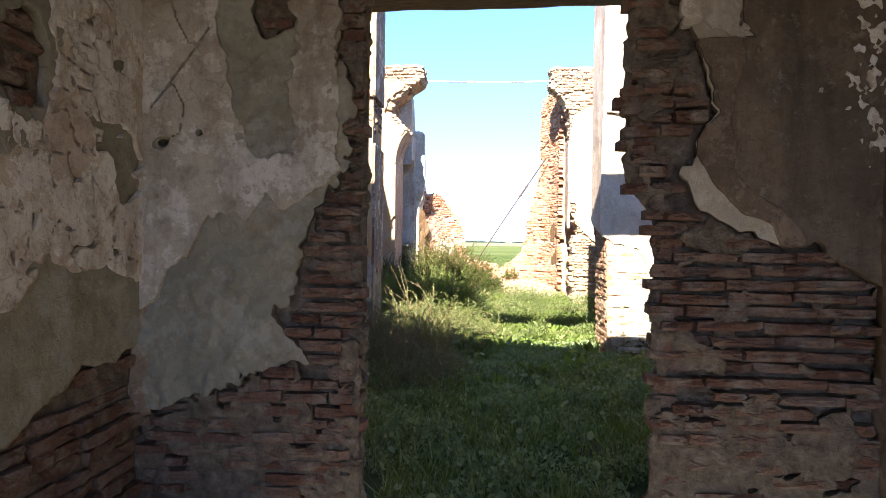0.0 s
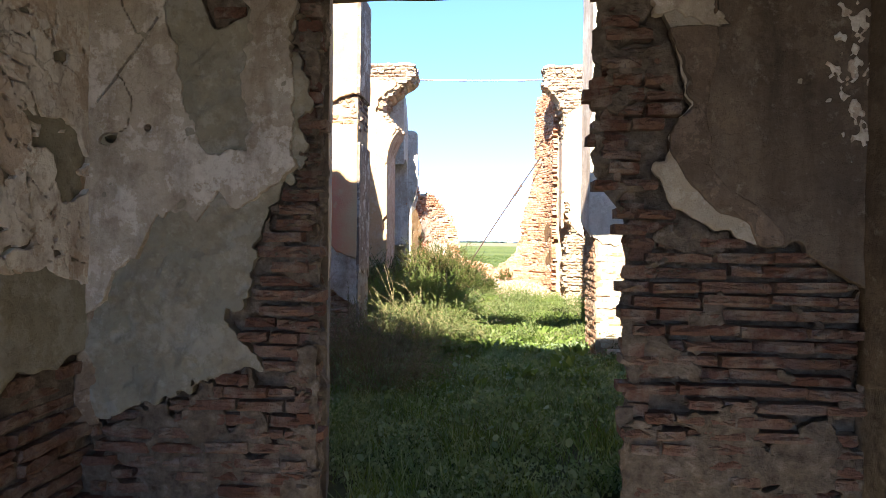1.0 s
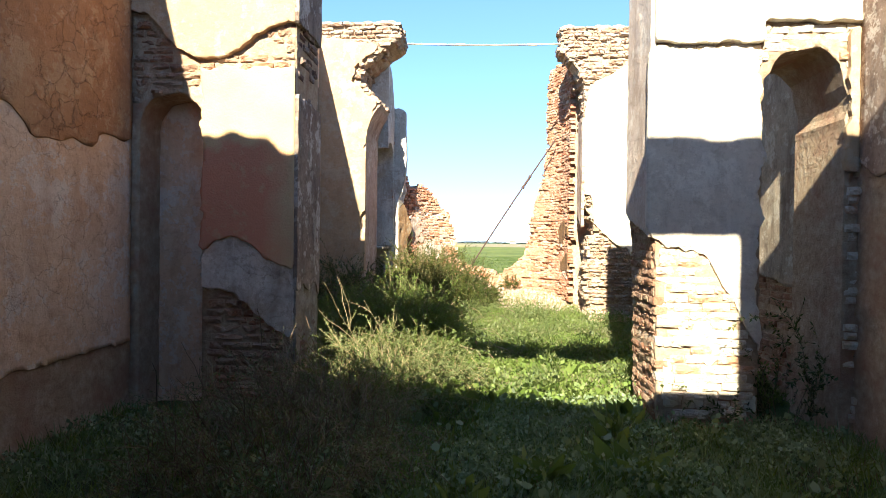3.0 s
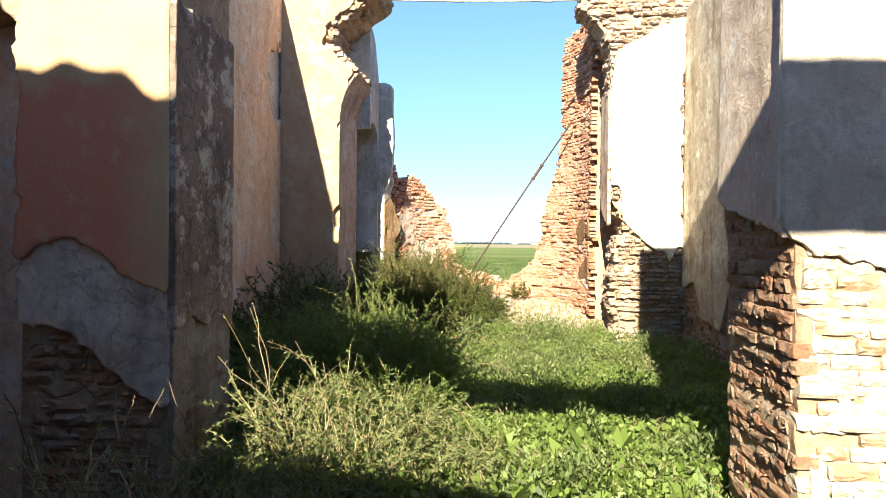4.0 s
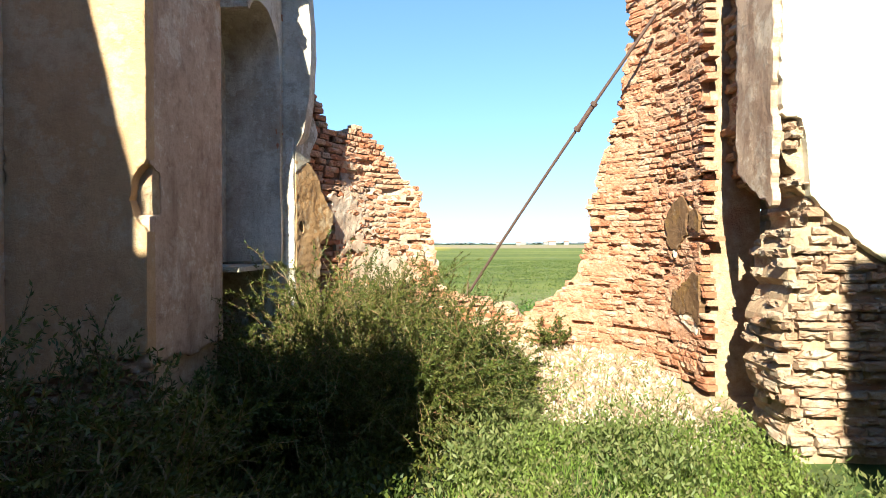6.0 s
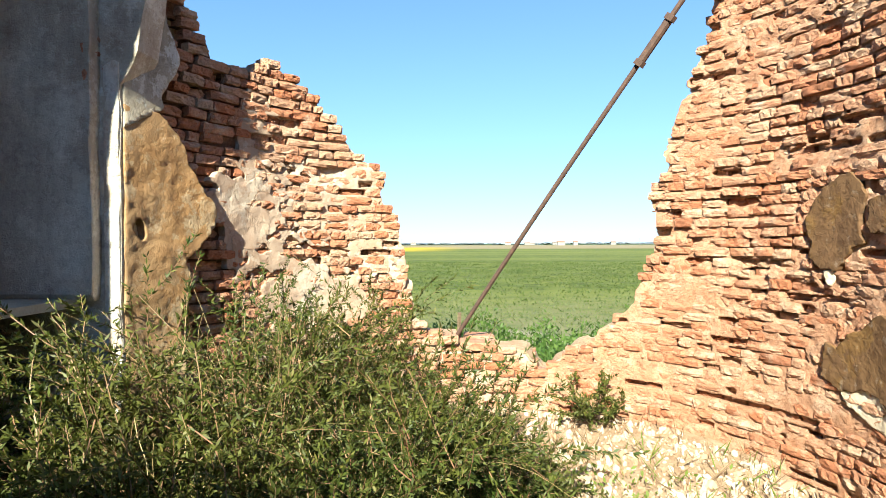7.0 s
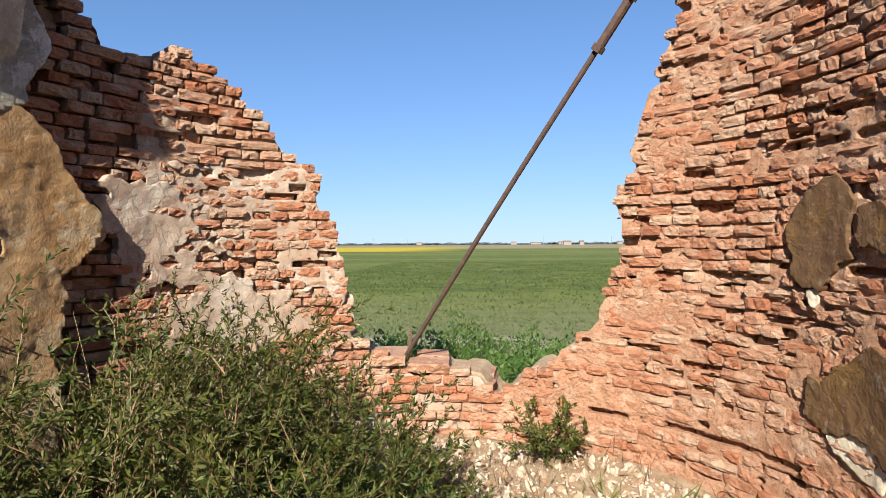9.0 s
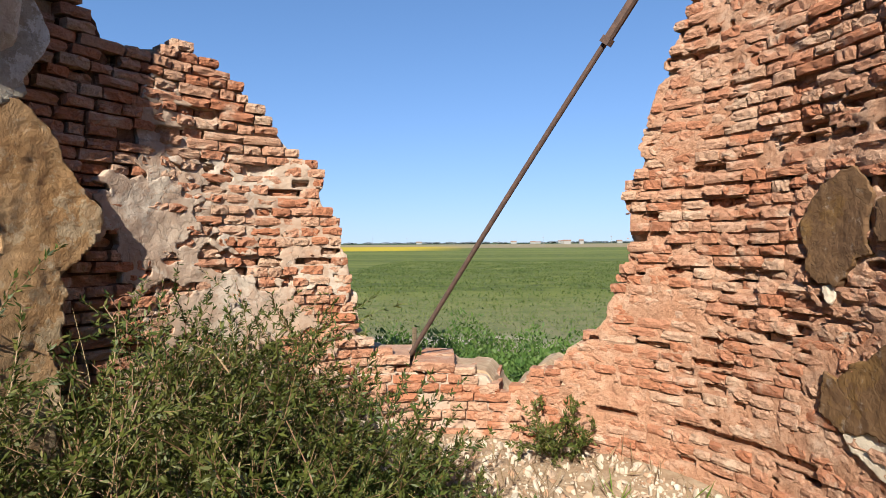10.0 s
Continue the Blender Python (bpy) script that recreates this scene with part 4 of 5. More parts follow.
sheet("niche_head", plane(-1.57, 0, 90), lambda u, v: min(u - 13.24, 14.01 - u, v - 1.26, line(u, [(13.2, 4.7), (13.6, 4.55), (13.85, 4.2), (14.0, 3.9)]) + 0.08 * frac(u, v, 5, 6) - v, -arch(u, v, 13.20, 13.93, 0.0, 2.86)), 13.24, 14.01, 1.26, 4.9, 0.03, -0.46, 0.0, P_RECESS, wall_rec, 0.008, True, seed=45, label="plaster greyed for shade round the arched head of the recess")
# The fin is coloured grey for the shade on its upper part.
wall_fin = wall("wall_fin_left", plane(0, 14.0, 0), lambda u, v: min(u + 3.2, line(v, [(2.2, -1.475), (2.35, -1.39), (2.65, -1.35), (3.0, -1.325), (3.6, -1.36)]) + 0.008 * frac(u, v, 5, 7) - u, 4.0 + 0.1 * frac(u, v, 4, 8) - v, v + 0.4), -3.2, -1.3, -0.4, 4.6, 0.16, "thin sunlit plaster edge of the recess", 0.05, material=P_RECESS)
# A white strip paints the sunlight on the fin's lower edge.
sheet("plaster_edge", plane(0, 14.0, 0), lambda u, v: min(-1.48 + 0.008 * frac(u, v, 5, 7) - u, u + 1.55, 2.3 - v + 0.05 * frac(u, v, 6, 3), v - 0.2), -1.72, -1.44, 0.2, 2.4, 0.02, -0.01, 0.006, P_WHITE, wall_fin, 0.003, seed=44, label="white strip that paints in the sunlit edge")
bm = bmesh.new()
bmesh.ops.create_cube(bm, size=1, matrix=Matrix.Translation((-1.86, 13.62, 1.25)) @ Matrix.Diagonal((0.42, 0.70, 0.035, 1)))
bmesh.ops.bevel(bm, geom=bm.edges[:], offset=0.006, segments=1)
part("ledge", bm, P_GREY, wall_rec, "thin stone ledge")

ar_place = plane(0, 13.10, 0)


def ar_edge(v):
    return line(v, [(0.0, 2.06), (0.9, 1.98), (1.3, 2.05), (1.7, 2.14), (2.0, 1.98), (2.3, 1.96), (4.2, 1.94), (4.6, 1.75), (4.75, 1.52), (5.3, 1.55)]) + jag(v, 11, 0.05 if v < 2.2 or v > 4.2 else 0.008)


wall_ar = wall("wall_arch_right", ar_place, lambda u, v: min(u - ar_edge(v), 3.3 - u, 5.22 + 0.05 * frac(u, v, 5, 12) - v, v + 0.4), 1.3, 3.3, -0.4, 5.4, 0.50, "stump of a broken arch with white plaster over ragged brick", 0.05, inset=0.035)


def ar_coat(u, v):
    low = line(u, [(1.9, 2.25), (2.10, 2.22), (2.13, 1.75), (2.25, 1.60), (2.53, 1.36), (2.72, 1.30), (2.8, 1.12), (2.9, 1.36), (3.1, 1.30)])
    right = 2.97 - 0.05 * max(0, nz(0, v, 2.5, 3)) - (0.10 if 2.1 < v < 3.9 else 0) * abs(nz(v, 0, 3.1, 4))
    return min(v - low, right - u, u - 1.955, line(u, [(1.9, 3.7), (2.1, 4.2), (2.9, 4.6)]) - v) + rough(u, v, 57)


sheet("plaster_skin", ar_place, ar_coat, 1.9, 3.0, 1.0, 4.8, 0.03, -0.05, 0.03, P_PALE, wall_ar, 0.004, seed=30, label="dazzling white plaster")
sheet("reveal_plaster", plane(1.945, 13.6, -90), lambda u, v: min(u + 0.02, 0.5 - u, 3.6 - v, v - 1.75 + 0.6 * (u - 0.3)) + rough(u, v, 58), -0.05, 0.52, 1.4, 3.7, 0.03, -0.02, 0.03, P_ROSE, wall_ar, 0.004, seed=31, label="rose plaster flap on the reveal")
wall_rr = wall("wall_recess_right", plane(0, 13.60, 0), lambda u, v: min(u - line(v, [(1.7, 2.36), (1.95, 2.10), (2.4, 2.04), (5.2, 2.02)]) - jag(v, 13, 0.05), 3.3 - u, 5.1 + 0.06 * frac(u, v, 5, 14) - v, v + 0.4), 1.6, 3.3, -0.4, 5.3, 0.62, "ragged shaded brick wall over a narrow recess", 0.05, inset=0.035)

# ---- apse ----
TOPS = [(-86, 3.5), (-76, 2.95), (-72.7, 2.72), (-69, 2.58), (-67.4, 2.50), (-67.0, 2.36), (-65.5, 2.38), (-63, 2.50), (-53, 2.57), (-45, 2.47), (-35, 2.17), (-28.6, 1.98), (-24, 1.62), (-21, 1.31), (-19.4, 1.01), (-9.8, 0.83), (7.2, 0.80),
        (10.2, 0.63), (16.8, 0.76), (24, 0.91), (32.6, 1.15), (36.6, 1.51), (37.2, 1.78), (40.6, 2.15), (44.4, 2.49), (49, 2.7), (52, 3.3), (53, 4.9), (90, 5.1)]


def apse_top(u):
    return line(math.degrees(u / APSE_R), TOPS)


def ragged_top(u, v):
    """The broken outline, shifted course by course so that it steps."""
    k = math.floor(v / 0.055)
    shift = 0.055 * nz(k * 3.7, 0.0, 1.0, 91) + 0.04 * nz(u, v, 9, 92)
    return max(apse_top(u + shift), apse_top(u + shift + 0.03)) + 0.05 * nz(math.floor(u / 0.11) * 2.3, 0.0, 1.0, 93)


U0, U1 = radians(-86) * APSE_R, radians(87) * APSE_R


def apse_core(u, v):
    return min(ragged_top(u, v) - (0.045 if -0.5 < u < 0.35 else 0.015) - v, v + 0.4, u - U0, U1 - u)


wall_apse = wall("wall_apse", apse_place, apse_core, U0, U1, -0.4, 5.2, 0.48, "curved ruined apse wall of eroded brick with a collapsed middle", 0.025, 0.02, inset=0.085)


def blob(u, v, a, z, ru, rv, seed):
    return 1 - math.hypot((u / APSE_R - radians(a)) * APSE_R / ru, (v - z) / rv) + 0.36 * frac(u, v, 5, seed) + 0.24 * frac(u, v, 14, seed + 0.5) + 0.08 * nz(u, v, 40, seed)


def shard(u, v, corners, seed):
    """Inside a broken piece of plaster given by its corners (degrees, height)."""
    return poly(u, v, [(radians(a) * APSE_R, z) for a, z in corners]) + 0.018 * frac(u, v, 12, seed) + 0.009 * nz(u, v, 42, seed)


FLAKES = (
    [(67.7, 1.60), (70.0, 1.68), (72.2, 1.76), (74.5, 1.79), (77.5, 1.83), (79.3, 1.76), (79.9, 1.70), (79.1, 1.55), (79.7, 1.50), (77.5, 1.48), (76.2, 1.42), (74.8, 1.36), (71.6, 1.37), (69.4, 1.43), (69.7, 1.51)],
    [(80.1, 1.70), (84.4, 1.70), (87, 1.65), (87, 1.52), (83.9, 1.54), (81.5, 1.55)],
    [(72.4, 1.04), (74.9, 0.99), (76.7, 1.08), (79.5, 1.11), (83.4, 1.20), (87, 1.16), (87, 0.74), (84, 0.80), (81.1, 0.85), (75.6, 0.81), (71.8, 0.86)],
)


def frag_right(u, v):
    if u < 1.75:
        return -1.0
    return 5 * max(shard(u, v, f, 63 + k) for k, f in enumerate(FLAKES))


def frag_left(u, v):
    """The orange-brown slab of plaster curling off beside the recess."""
    right = line(v, [(0.6, -77.5), (1.18, -76.8), (1.35, -75.8), (1.42, -76.7), (1.48, -74.8), (1.60, -70.6), (1.69, -70.3), (1.75, -71.6), (1.81, -73.3), (1.85, -74.6), (2.02, -78.2), (2.09, -80.6), (2.12, -82.8), (2.125, -95)])
    hole = 0.026 - math.hypot(u - radians(-85.4) * APSE_R, (v - 1.565) * 0.8)
    return min((radians(right) * APSE_R - u), v - 0.3, -hole) + 0.9 * rough(u, v, 67)


def slab_place(u, v, d):
    """The face of the hanging plaster slab, bowed out from the brick."""
    a = u / APSE_R
    r = line(math.degrees(a), [(-96, 1.74), (-86, 1.655), (-80, 1.605), (-71, 1.55)]) - d
    return (APSE[0] + r * math.sin(a), APSE[1] + r * math.cos(a), v)


def pale_left(u, v):
    return max(blob(u, v, -60, 1.64, 0.28, 0.30, 69), blob(u, v, -45, 1.15, 0.40, 0.24, 71)) + 0.4 * nz(u, v * 1.5, 11, 72) - 0.06


sheet("plaster_flake", apse_place, lambda u, v: frag_right(u, v) * 0.2, 1.6, U1, 0.6, 2.0, 0.012, -0.04, 0.015, P_LICHEN, wall_apse, 0.008, seed=32, label="dark lichen-spotted plaster flake")
sheet("plaster_flake", apse_place, lambda u, v: max(shard(u, v, [(75.4, 0.83), (81.1, 0.86), (86, 0.78), (84.5, 0.68), (80, 0.72), (77, 0.75)], 68), shard(u, v, [(72.2, 1.37), (74.2, 1.37), (73.9, 1.29), (72.6, 1.31)], 69)), 1.9, U1, 0.55, 1.45, 0.012, -0.05, 0.008, P_ASH, wall_apse, 0.010, seed=46, label="pale torn remnant of limewash")
US = radians(-87.8) * APSE_R
sheet("plaster_slab", slab_place, frag_left, US, -1.8, 0.3, 2.2, 0.014, -0.06, 0.0, P_SLAB, wall_apse, 0.010, seed=33, label="orange-brown plaster slab curling off the brick")
sheet("plaster_skin", slab_place, lambda u, v: min(radians(line(v, [(2.00, -89), (2.05, -86), (2.14, -80.7), (2.20, -81.3), (2.34, -78.4), (2.43, -77.9), (2.54, -80.2), (2.64, -81.3), (3.2, -83)])) * APSE_R - u, 3.3 - v, v - 2.02) + 0.4 * rough(u, v, 75), US, -1.8, 1.95, 3.3, 0.018, -0.08, 0.0, P_BEIGE, wall_apse, 0.008, seed=35, label="grey-beige plaster at the apse's edge")
sheet("mortar_smear", apse_place, lambda u, v: pale_left(u, v) * 0.2, -2.2, -0.5, 0.7, 2.3, 0.016, -0.04, 0.006, P_CHALK, wall_apse, 0.010, seed=34, label="chalky remnant of mortar")

# ---- iron tie rods ----
def tube(name, a, b, r, material, parent=None, seg=10, sag=0.0, steps=1):
    a, b = Vector(a), Vector(b)
    side = (b - a).normalized()
    q = side.to_track_quat("Z", "Y").to_matrix()
    verts, faces = [], []
    for k in range(steps + 1):
        t = k / steps
        c = a.lerp(b, t) - Vector((0, 0, sag * 4 * t * (1 - t)))
        for i in range(seg):
            w = 2 * math.pi * i / seg
            verts.append(c + q @ Vector((math.cos(w) * r, math.sin(w) * r, 0)))
    for k in range(steps):
        for i in range(seg):
            j = (i + 1) % seg
            faces.append((k * seg + i, k * seg + j, (k + 1) * seg + j, (k + 1) * seg + i))
    faces += [tuple(reversed(range(seg))), tuple(range(steps * seg, (steps + 1) * seg))]
    return mesh_object(name, verts, faces, material, parent)


stay = tagged(new("tie_rod"), "rusty iron tie rod slanting from the apse wall to the ground", "tie rod")
FOOT, HEAD = Vector((-0.09, 15.76, 0.82)), Vector((1.60, 14.485, 3.43))
tube("rod", FOOT, HEAD, 0.015, RUST, stay, 10, -0.03, 12)
UPW = Vector((0, 0, 0.022))
buckle = tube("turnbuckle", FOOT.lerp(HEAD, 0.647) + UPW, FOOT.lerp(HEAD, 0.724) + UPW, 0.024, RUST, stay)
for k in (0.640, 0.722):
    tube("collar", FOOT.lerp(HEAD, k) + UPW, FOOT.lerp(HEAD, k + 0.010) + UPW, 0.034, RUST, buckle, 8)
beam = tagged(new("tie_bar"), "thin grey iron bar spanning the broken arch", "tie bar")
bar = tube("bar", (-1.45, 12.9, 4.87), (1.75, 13.2, 4.93), 0.017, P_GREY, beam, 8, 0.03, 8)
for k in (0.35, 0.75):
    tube("coupling", (-1.45 + 3.2 * k, 12.9 + 0.3 * k, 4.845 + 0.06 * k), (-1.30 + 3.2 * k, 12.91 + 0.3 * k, 4.845 + 0.06 * k), 0.024, P_GREY, bar, 8)
post = tagged(new("stake"), "short dark wooden stake beside the tie rod's foot", "stake")
tube("shaft", (-0.07, 15.80, 0.70), (-0.06, 15.80, 1.0), 0.016, WOOD, post, 6)

# ---- plants ----
def leaf_mesh(name, base, way, size, width, material, parent=None, rng=None, shape=4):
    """Many single leaves: base points, directions, lengths; each a folded diamond or a rounder six-sided blade."""
    n = len(base)
    rng = rng or np.random.default_rng(1)
    way = way / np.linalg.norm(way, axis=1, keepdims=True)
    side = np.cross(way, rng.normal(size=(n, 3)))
    side /= np.linalg.norm(side, axis=1, keepdims=True) + 1e-9
    up = np.cross(side, way)
    L, W = size[:, None], (size * width)[:, None]
    if shape == 4:
        rows = [base, base + way * L * 0.45 + side * W * 0.5 + up * W * 0.15, base + way * L, base + way * L * 0.45 - side * W * 0.5 + up * W * 0.15]
    else:
        rows = [base + way * L * a + side * W * b + up * W * c for a, b, c in ((0, 0, 0), (0.2, 0.42, 0.1), (0.65, 0.5, 0.16), (1.0, 0.0, 0.0), (0.65, -0.5, 0.16), (0.2, -0.42, 0.1))]
    k = len(rows)
    co = np.stack(rows, 1).reshape(-1, 3).astype(np.float32)
    me = bpy.data.meshes.new(name)
    me.vertices.add(n * k)
    me.vertices.foreach_set("co", co.ravel())
    me.loops.add(n * k)
    me.loops.foreach_set("vertex_index", np.arange(n * k, dtype=np.int32))
    me.polygons.add(n)
    me.polygons.foreach_set("loop_start", np.arange(0, n * k, k, dtype=np.int32))
    me.update(calc_edges=True)
    me.materials.append(material)
    ob = new(name, me)
    if parent:
        ob.parent = parent
    return ob


def stem_mesh(name, lines, radius, material, parent):
    """Thin three-sided stems along lines of points."""
    verts, faces = [], []
    for pts in lines:
        o, m = len(verts), len(pts)
        for k, p in enumerate(pts):
            r = radius * (1 - 0.75 * k / m)
            for a in (0.0, 2.1, 4.2):
                verts.append((p[0] + r * math.cos(a), p[1] + r * math.sin(a), p[2] + 0.3 * r * math.sin(a + 1)))
        for k in range(m - 1):
            for i in range(3):
                j = (i + 1) % 3
                faces.append((o + 3 * k + i, o + 3 * k + j, o + 3 * k + 3 + j, o + 3 * k + 3 + i))
    return mesh_object(name, verts, faces, material, parent)


def shrub(name, cx, cy, rx, ry, h, stems, per, leaf, label, material, seed, width=0.33, droop=0.35, radius=0.005, twigs=3, bare=0.25, stem=STEM):
    rng = np.random.default_rng(seed)
    root = tagged(new(name), label, "shrub")
    lines, base, way = [], [], []

    def grow(p, d, length, n, sag):
        pts = [p]
        step = length / n
        for k in range(n):
            d = d + rng.normal(size=3) * 0.16 + np.array([0, 0, -sag / n])
            d /= np.linalg.norm(d)
            p = p + d * step
            pts.append(p)
        return np.array(pts)

    for _ in range(stems):
        a, q = rng.uniform(0, 2 * math.pi), math.sqrt(rng.uniform(0, 1))
        px, py = cx + rx * 0.75 * q * math.cos(a), cy + ry * 0.75 * q * math.sin(a)
        z = ground_height(px, py) - 0.02
        lean = np.array([math.cos(a) * q * 0.75, math.sin(a) * q * 0.75, 1.0]) + rng.normal(size=3) * 0.22
        length = h * (1.12 - 0.5 * q * q) * rng.uniform(0.74, 1.02)
        main = grow(np.array([px, py, z]), lean / np.linalg.norm(lean), length, 8, droop)
        lines.append(main)
        tw = [main]
        for _ in range(twigs):
            k = rng.integers(2, 8)
            d = main[k] - main[k - 1]
            d = d / np.linalg.norm(d) + rng.normal(size=3) * 0.75
            t = grow(main[k], d / np.linalg.norm(d), length * rng.uniform(0.2, 0.42), 4, droop)
            lines.append(t)
            tw.append(t)
        for t in tw:
            m = max(2, int(per * (1.0 if t is main else 0.55)))
            u = rng.uniform(bare if t is main else 0.05, 1, m) * (len(t) - 1.001)
            k = u.astype(int)
            f = (u - k)[:, None]
            b = t[k] * (1 - f) + t[k + 1] * f
            base.append(b)
            tan = t[k + 1] - t[k]
            way.append(tan / np.linalg.norm(tan, axis=1, keepdims=True) + rng.normal(size=(m, 3)) * 0.7)
    tagged(stem_mesh("branchwork", lines, radius, stem, root), kind="stuff")
    b, w = np.concatenate(base), np.concatenate(way)
    tagged(leaf_mesh("foliage", b, w, leaf * rng.uniform(0.55, 1.3, len(b)), width, material, root, rng), kind="stuff")
    return root


def room_width(y):
    """The free ground between the walls."""
    if y < 3.5:
        return -0.5, 0.8
    if y < 7.15:
        return -3.2, 3.2
    if y < 8.0:
        return -1.32, 1.5
    if y < 12.4:
        return -2.6, 2.95
    if y < 13.9:
        return -1.72, 1.95
    w = math.sqrt(max(0.0, 1.55 ** 2 - (y - 13.95) ** 2))
    return 0.2 - w, 0.2 + w


def carpet(name, n, x0, x1, y0, y1, leaf, width, low, high, upright, material, label, seed, want=None, shape=4, clump=2.0):
    """Ground cover: leaves in uneven clumps, never inside a wall."""
    rng = np.random.default_rng(seed)
    base, size = [], []
    while len(base) < n:
        x, y = rng.uniform(x0, x1), rng.uniform(y0, y1)
        if y < 15.6:
            a, b = room_width(y)
            if not a < x < b:
                continue
        dens = 0.52 + 0.85 * nz(x, y, clump, seed) + 0.4 * nz(x, y, clump * 3, seed + 1)
        if want:
            dens *= want(x, y)
        if rng.uniform() > dens:
            continue
        hgt = rng.uniform(low, high) * (0.55 + 0.8 * max(0.0, dens))
        base.append((x, y, ground_height(x, y) + hgt))
        size.append(leaf * rng.uniform(0.55, 1.35))
    base, size = np.array(base), np.array(size)
    way = rng.normal(size=(n, 3))
    way[:, 2] = np.abs(way[:, 2]) * 0.5 + upright
    ob = leaf_mesh(name, base, way, size, width, material, None, rng, shape)
    return tagged(ob, label, "weeds", kind="stuff")


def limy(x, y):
    # bright herbs stop at the edge of the nave wall's shadow
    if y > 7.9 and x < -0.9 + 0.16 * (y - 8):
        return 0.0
    return 0.12 if y > 13.5 and x > 0.45 - 0.3 * (y - 13.5) else 1.0


# Mallow takes the shade-coloured leaf here and the sunlit herb leaf beyond.
carpet("mallow_weeds", 56000, -2.7, 2.95, 2.75, 7.6, 0.031, 0.75, 0.0, 0.13, 0.5, LEAF_SHADE, "dense shaded mallow leaves covering the floor of the roofless room", 11)
carpet("shaded_grass", 15000, -2.7, 2.95, 2.75, 7.7, 0.15, 0.045, -0.02, 0.05, 1.3, LEAF_SHADE, "limp shaded grass among the mallow", 41)
carpet("broad_leaves", 900, -1.5, 2.6, 2.8, 7.6, 0.055, 0.75, 0.04, 0.17, 0.35, LEAF_SHADE, "single broad leaves above the mallow", 42, shape=6, clump=1.2)
# The dark bush leaf colours this strip to deepen the wall's shadow.
carpet("shaded_herbs", 30000, -2.6, 0.2, 7.9, 13.8, 0.04, 0.45, 0.0, 0.22, 0.6, LEAF_BUSH, "herbs in a darker leaf that deepens the shade along the nave wall", 18, lambda x, y: 1.0 if x < -0.85 + 0.16 * (y - 8) else 0.0)
carpet("sunny_mallow", 9000, -1.4, 2.9, 7.3, 9.9, 0.045, 0.85, 0.0, 0.17, 0.5, LEAF_HERB, "sunlit mallow leaves between the broken piers", 16, shape=6)
carpet("herb_carpet", 105000, -2.6, 2.95, 7.6, 14.6, 0.031, 0.42, 0.0, 0.15, 0.7, LEAF_HERB, "bright green low herbs carpeting the nave floor", 12, limy)
carpet("grass", 60000, -3.0, 3.0, 2.8, 14.9, 0.13, 0.05, -0.01, 0.03, 1.5, GRASS, "thin green grass among the herbs", 13, limy)
carpet("dry_grass", 14000, -2.6, 2.9, 4.0, 15.2, 0.12, 0.045, -0.01, 0.04, 0.8, STEM, "dead straw lying in the weeds", 14)
carpet("tall_herbs", 16000, -1.3, 2.9, 7.4, 14.0, 0.045, 0.35, 0.08, 0.30, 0.8, LEAF_OLIVE, "taller olive herbs standing in loose clumps", 40, lambda x, y: limy(x, y) * (1.0 if nz(x, y, 1.6, 77) > 0.12 else 0.06))
carpet("pale_herbs", 16000, -1.4, 2.9, 7.6, 14.2, 0.034, 0.4, 0.02, 0.20, 0.7, LEAF_GREY, "paler straw-tinged herbs in patches", 19, limy, clump=1.3)
carpet("field_weeds", 52000, -2.6, 3.6, 16.4, 22.0, 0.07, 0.42, 0.0, 0.40, 0.7, LEAF_FIELD, "weeds growing thickly behind the low wall", 15, lambda x, y: 2.0 * max(0.05, min(1, (21.9 - y) / 1.2)))
carpet("field_herbs", 9000, -7.0, 9.0, 24.2, 34.0, 0.06, 0.4, 0.0, 0.07, 0.7, LEAF_OLIVE, "scattered herbs at the edge of the crop", 17, lambda x, y: max(0.0, 1.1 - (y - 24) / 10))
carpet("field_crop", 26000, -9.0, 16.0, 25.0, 72.0, 0.10, 0.5, 0.0, 0.04, 0.5, LEAF_CROP, "patchy low crop leaves standing across the open field", 43, lambda x, y: min(0.9, (y - 24) / 20), clump=0.55)

shrub("shrub", -0.95, 13.95, 0.95, 1.25, 1.30, 390, 130, 0.029, "large green saltbush filling the corner of the apse", LEAF_BUSH, 21, twigs=6, bare=0.30, droop=0.2, radius=0.0026, width=0.27, stem=RED_STEM)
shrub("shrub", -0.06, 14.15, 0.42, 0.75, 0.66, 170, 120, 0.027, "green saltbush against the low wall", LEAF_BUSH, 22, twigs=4, width=0.28, radius=0.0028, stem=RED_STEM)
shrub("shrub", 0.22, 13.55, 0.30, 0.55, 0.34, 110, 90, 0.024, "low green saltbush spreading over the rubble", LEAF_OLIVE, 35, twigs=3, width=0.28, radius=0.0022, stem=RED_STEM)
shrub("shrub", -1.38, 13.25, 0.36, 0.45, 0.92, 130, 120, 0.029, "green saltbush in front of the dark cavity", LEAF_BUSH, 36, twigs=5, bare=0.3, droop=0.25, radius=0.0024, width=0.27, stem=RED_STEM)
shrub("dry_shrub", -0.65, 7.78, 0.85, 0.7, 0.80, 240, 58, 0.027, "straggling half-dry shrub with pale stems in sunlight", LEAF_OLIVE, 23, twigs=5, radius=0.0026, stem=GOLD, droop=0.6)
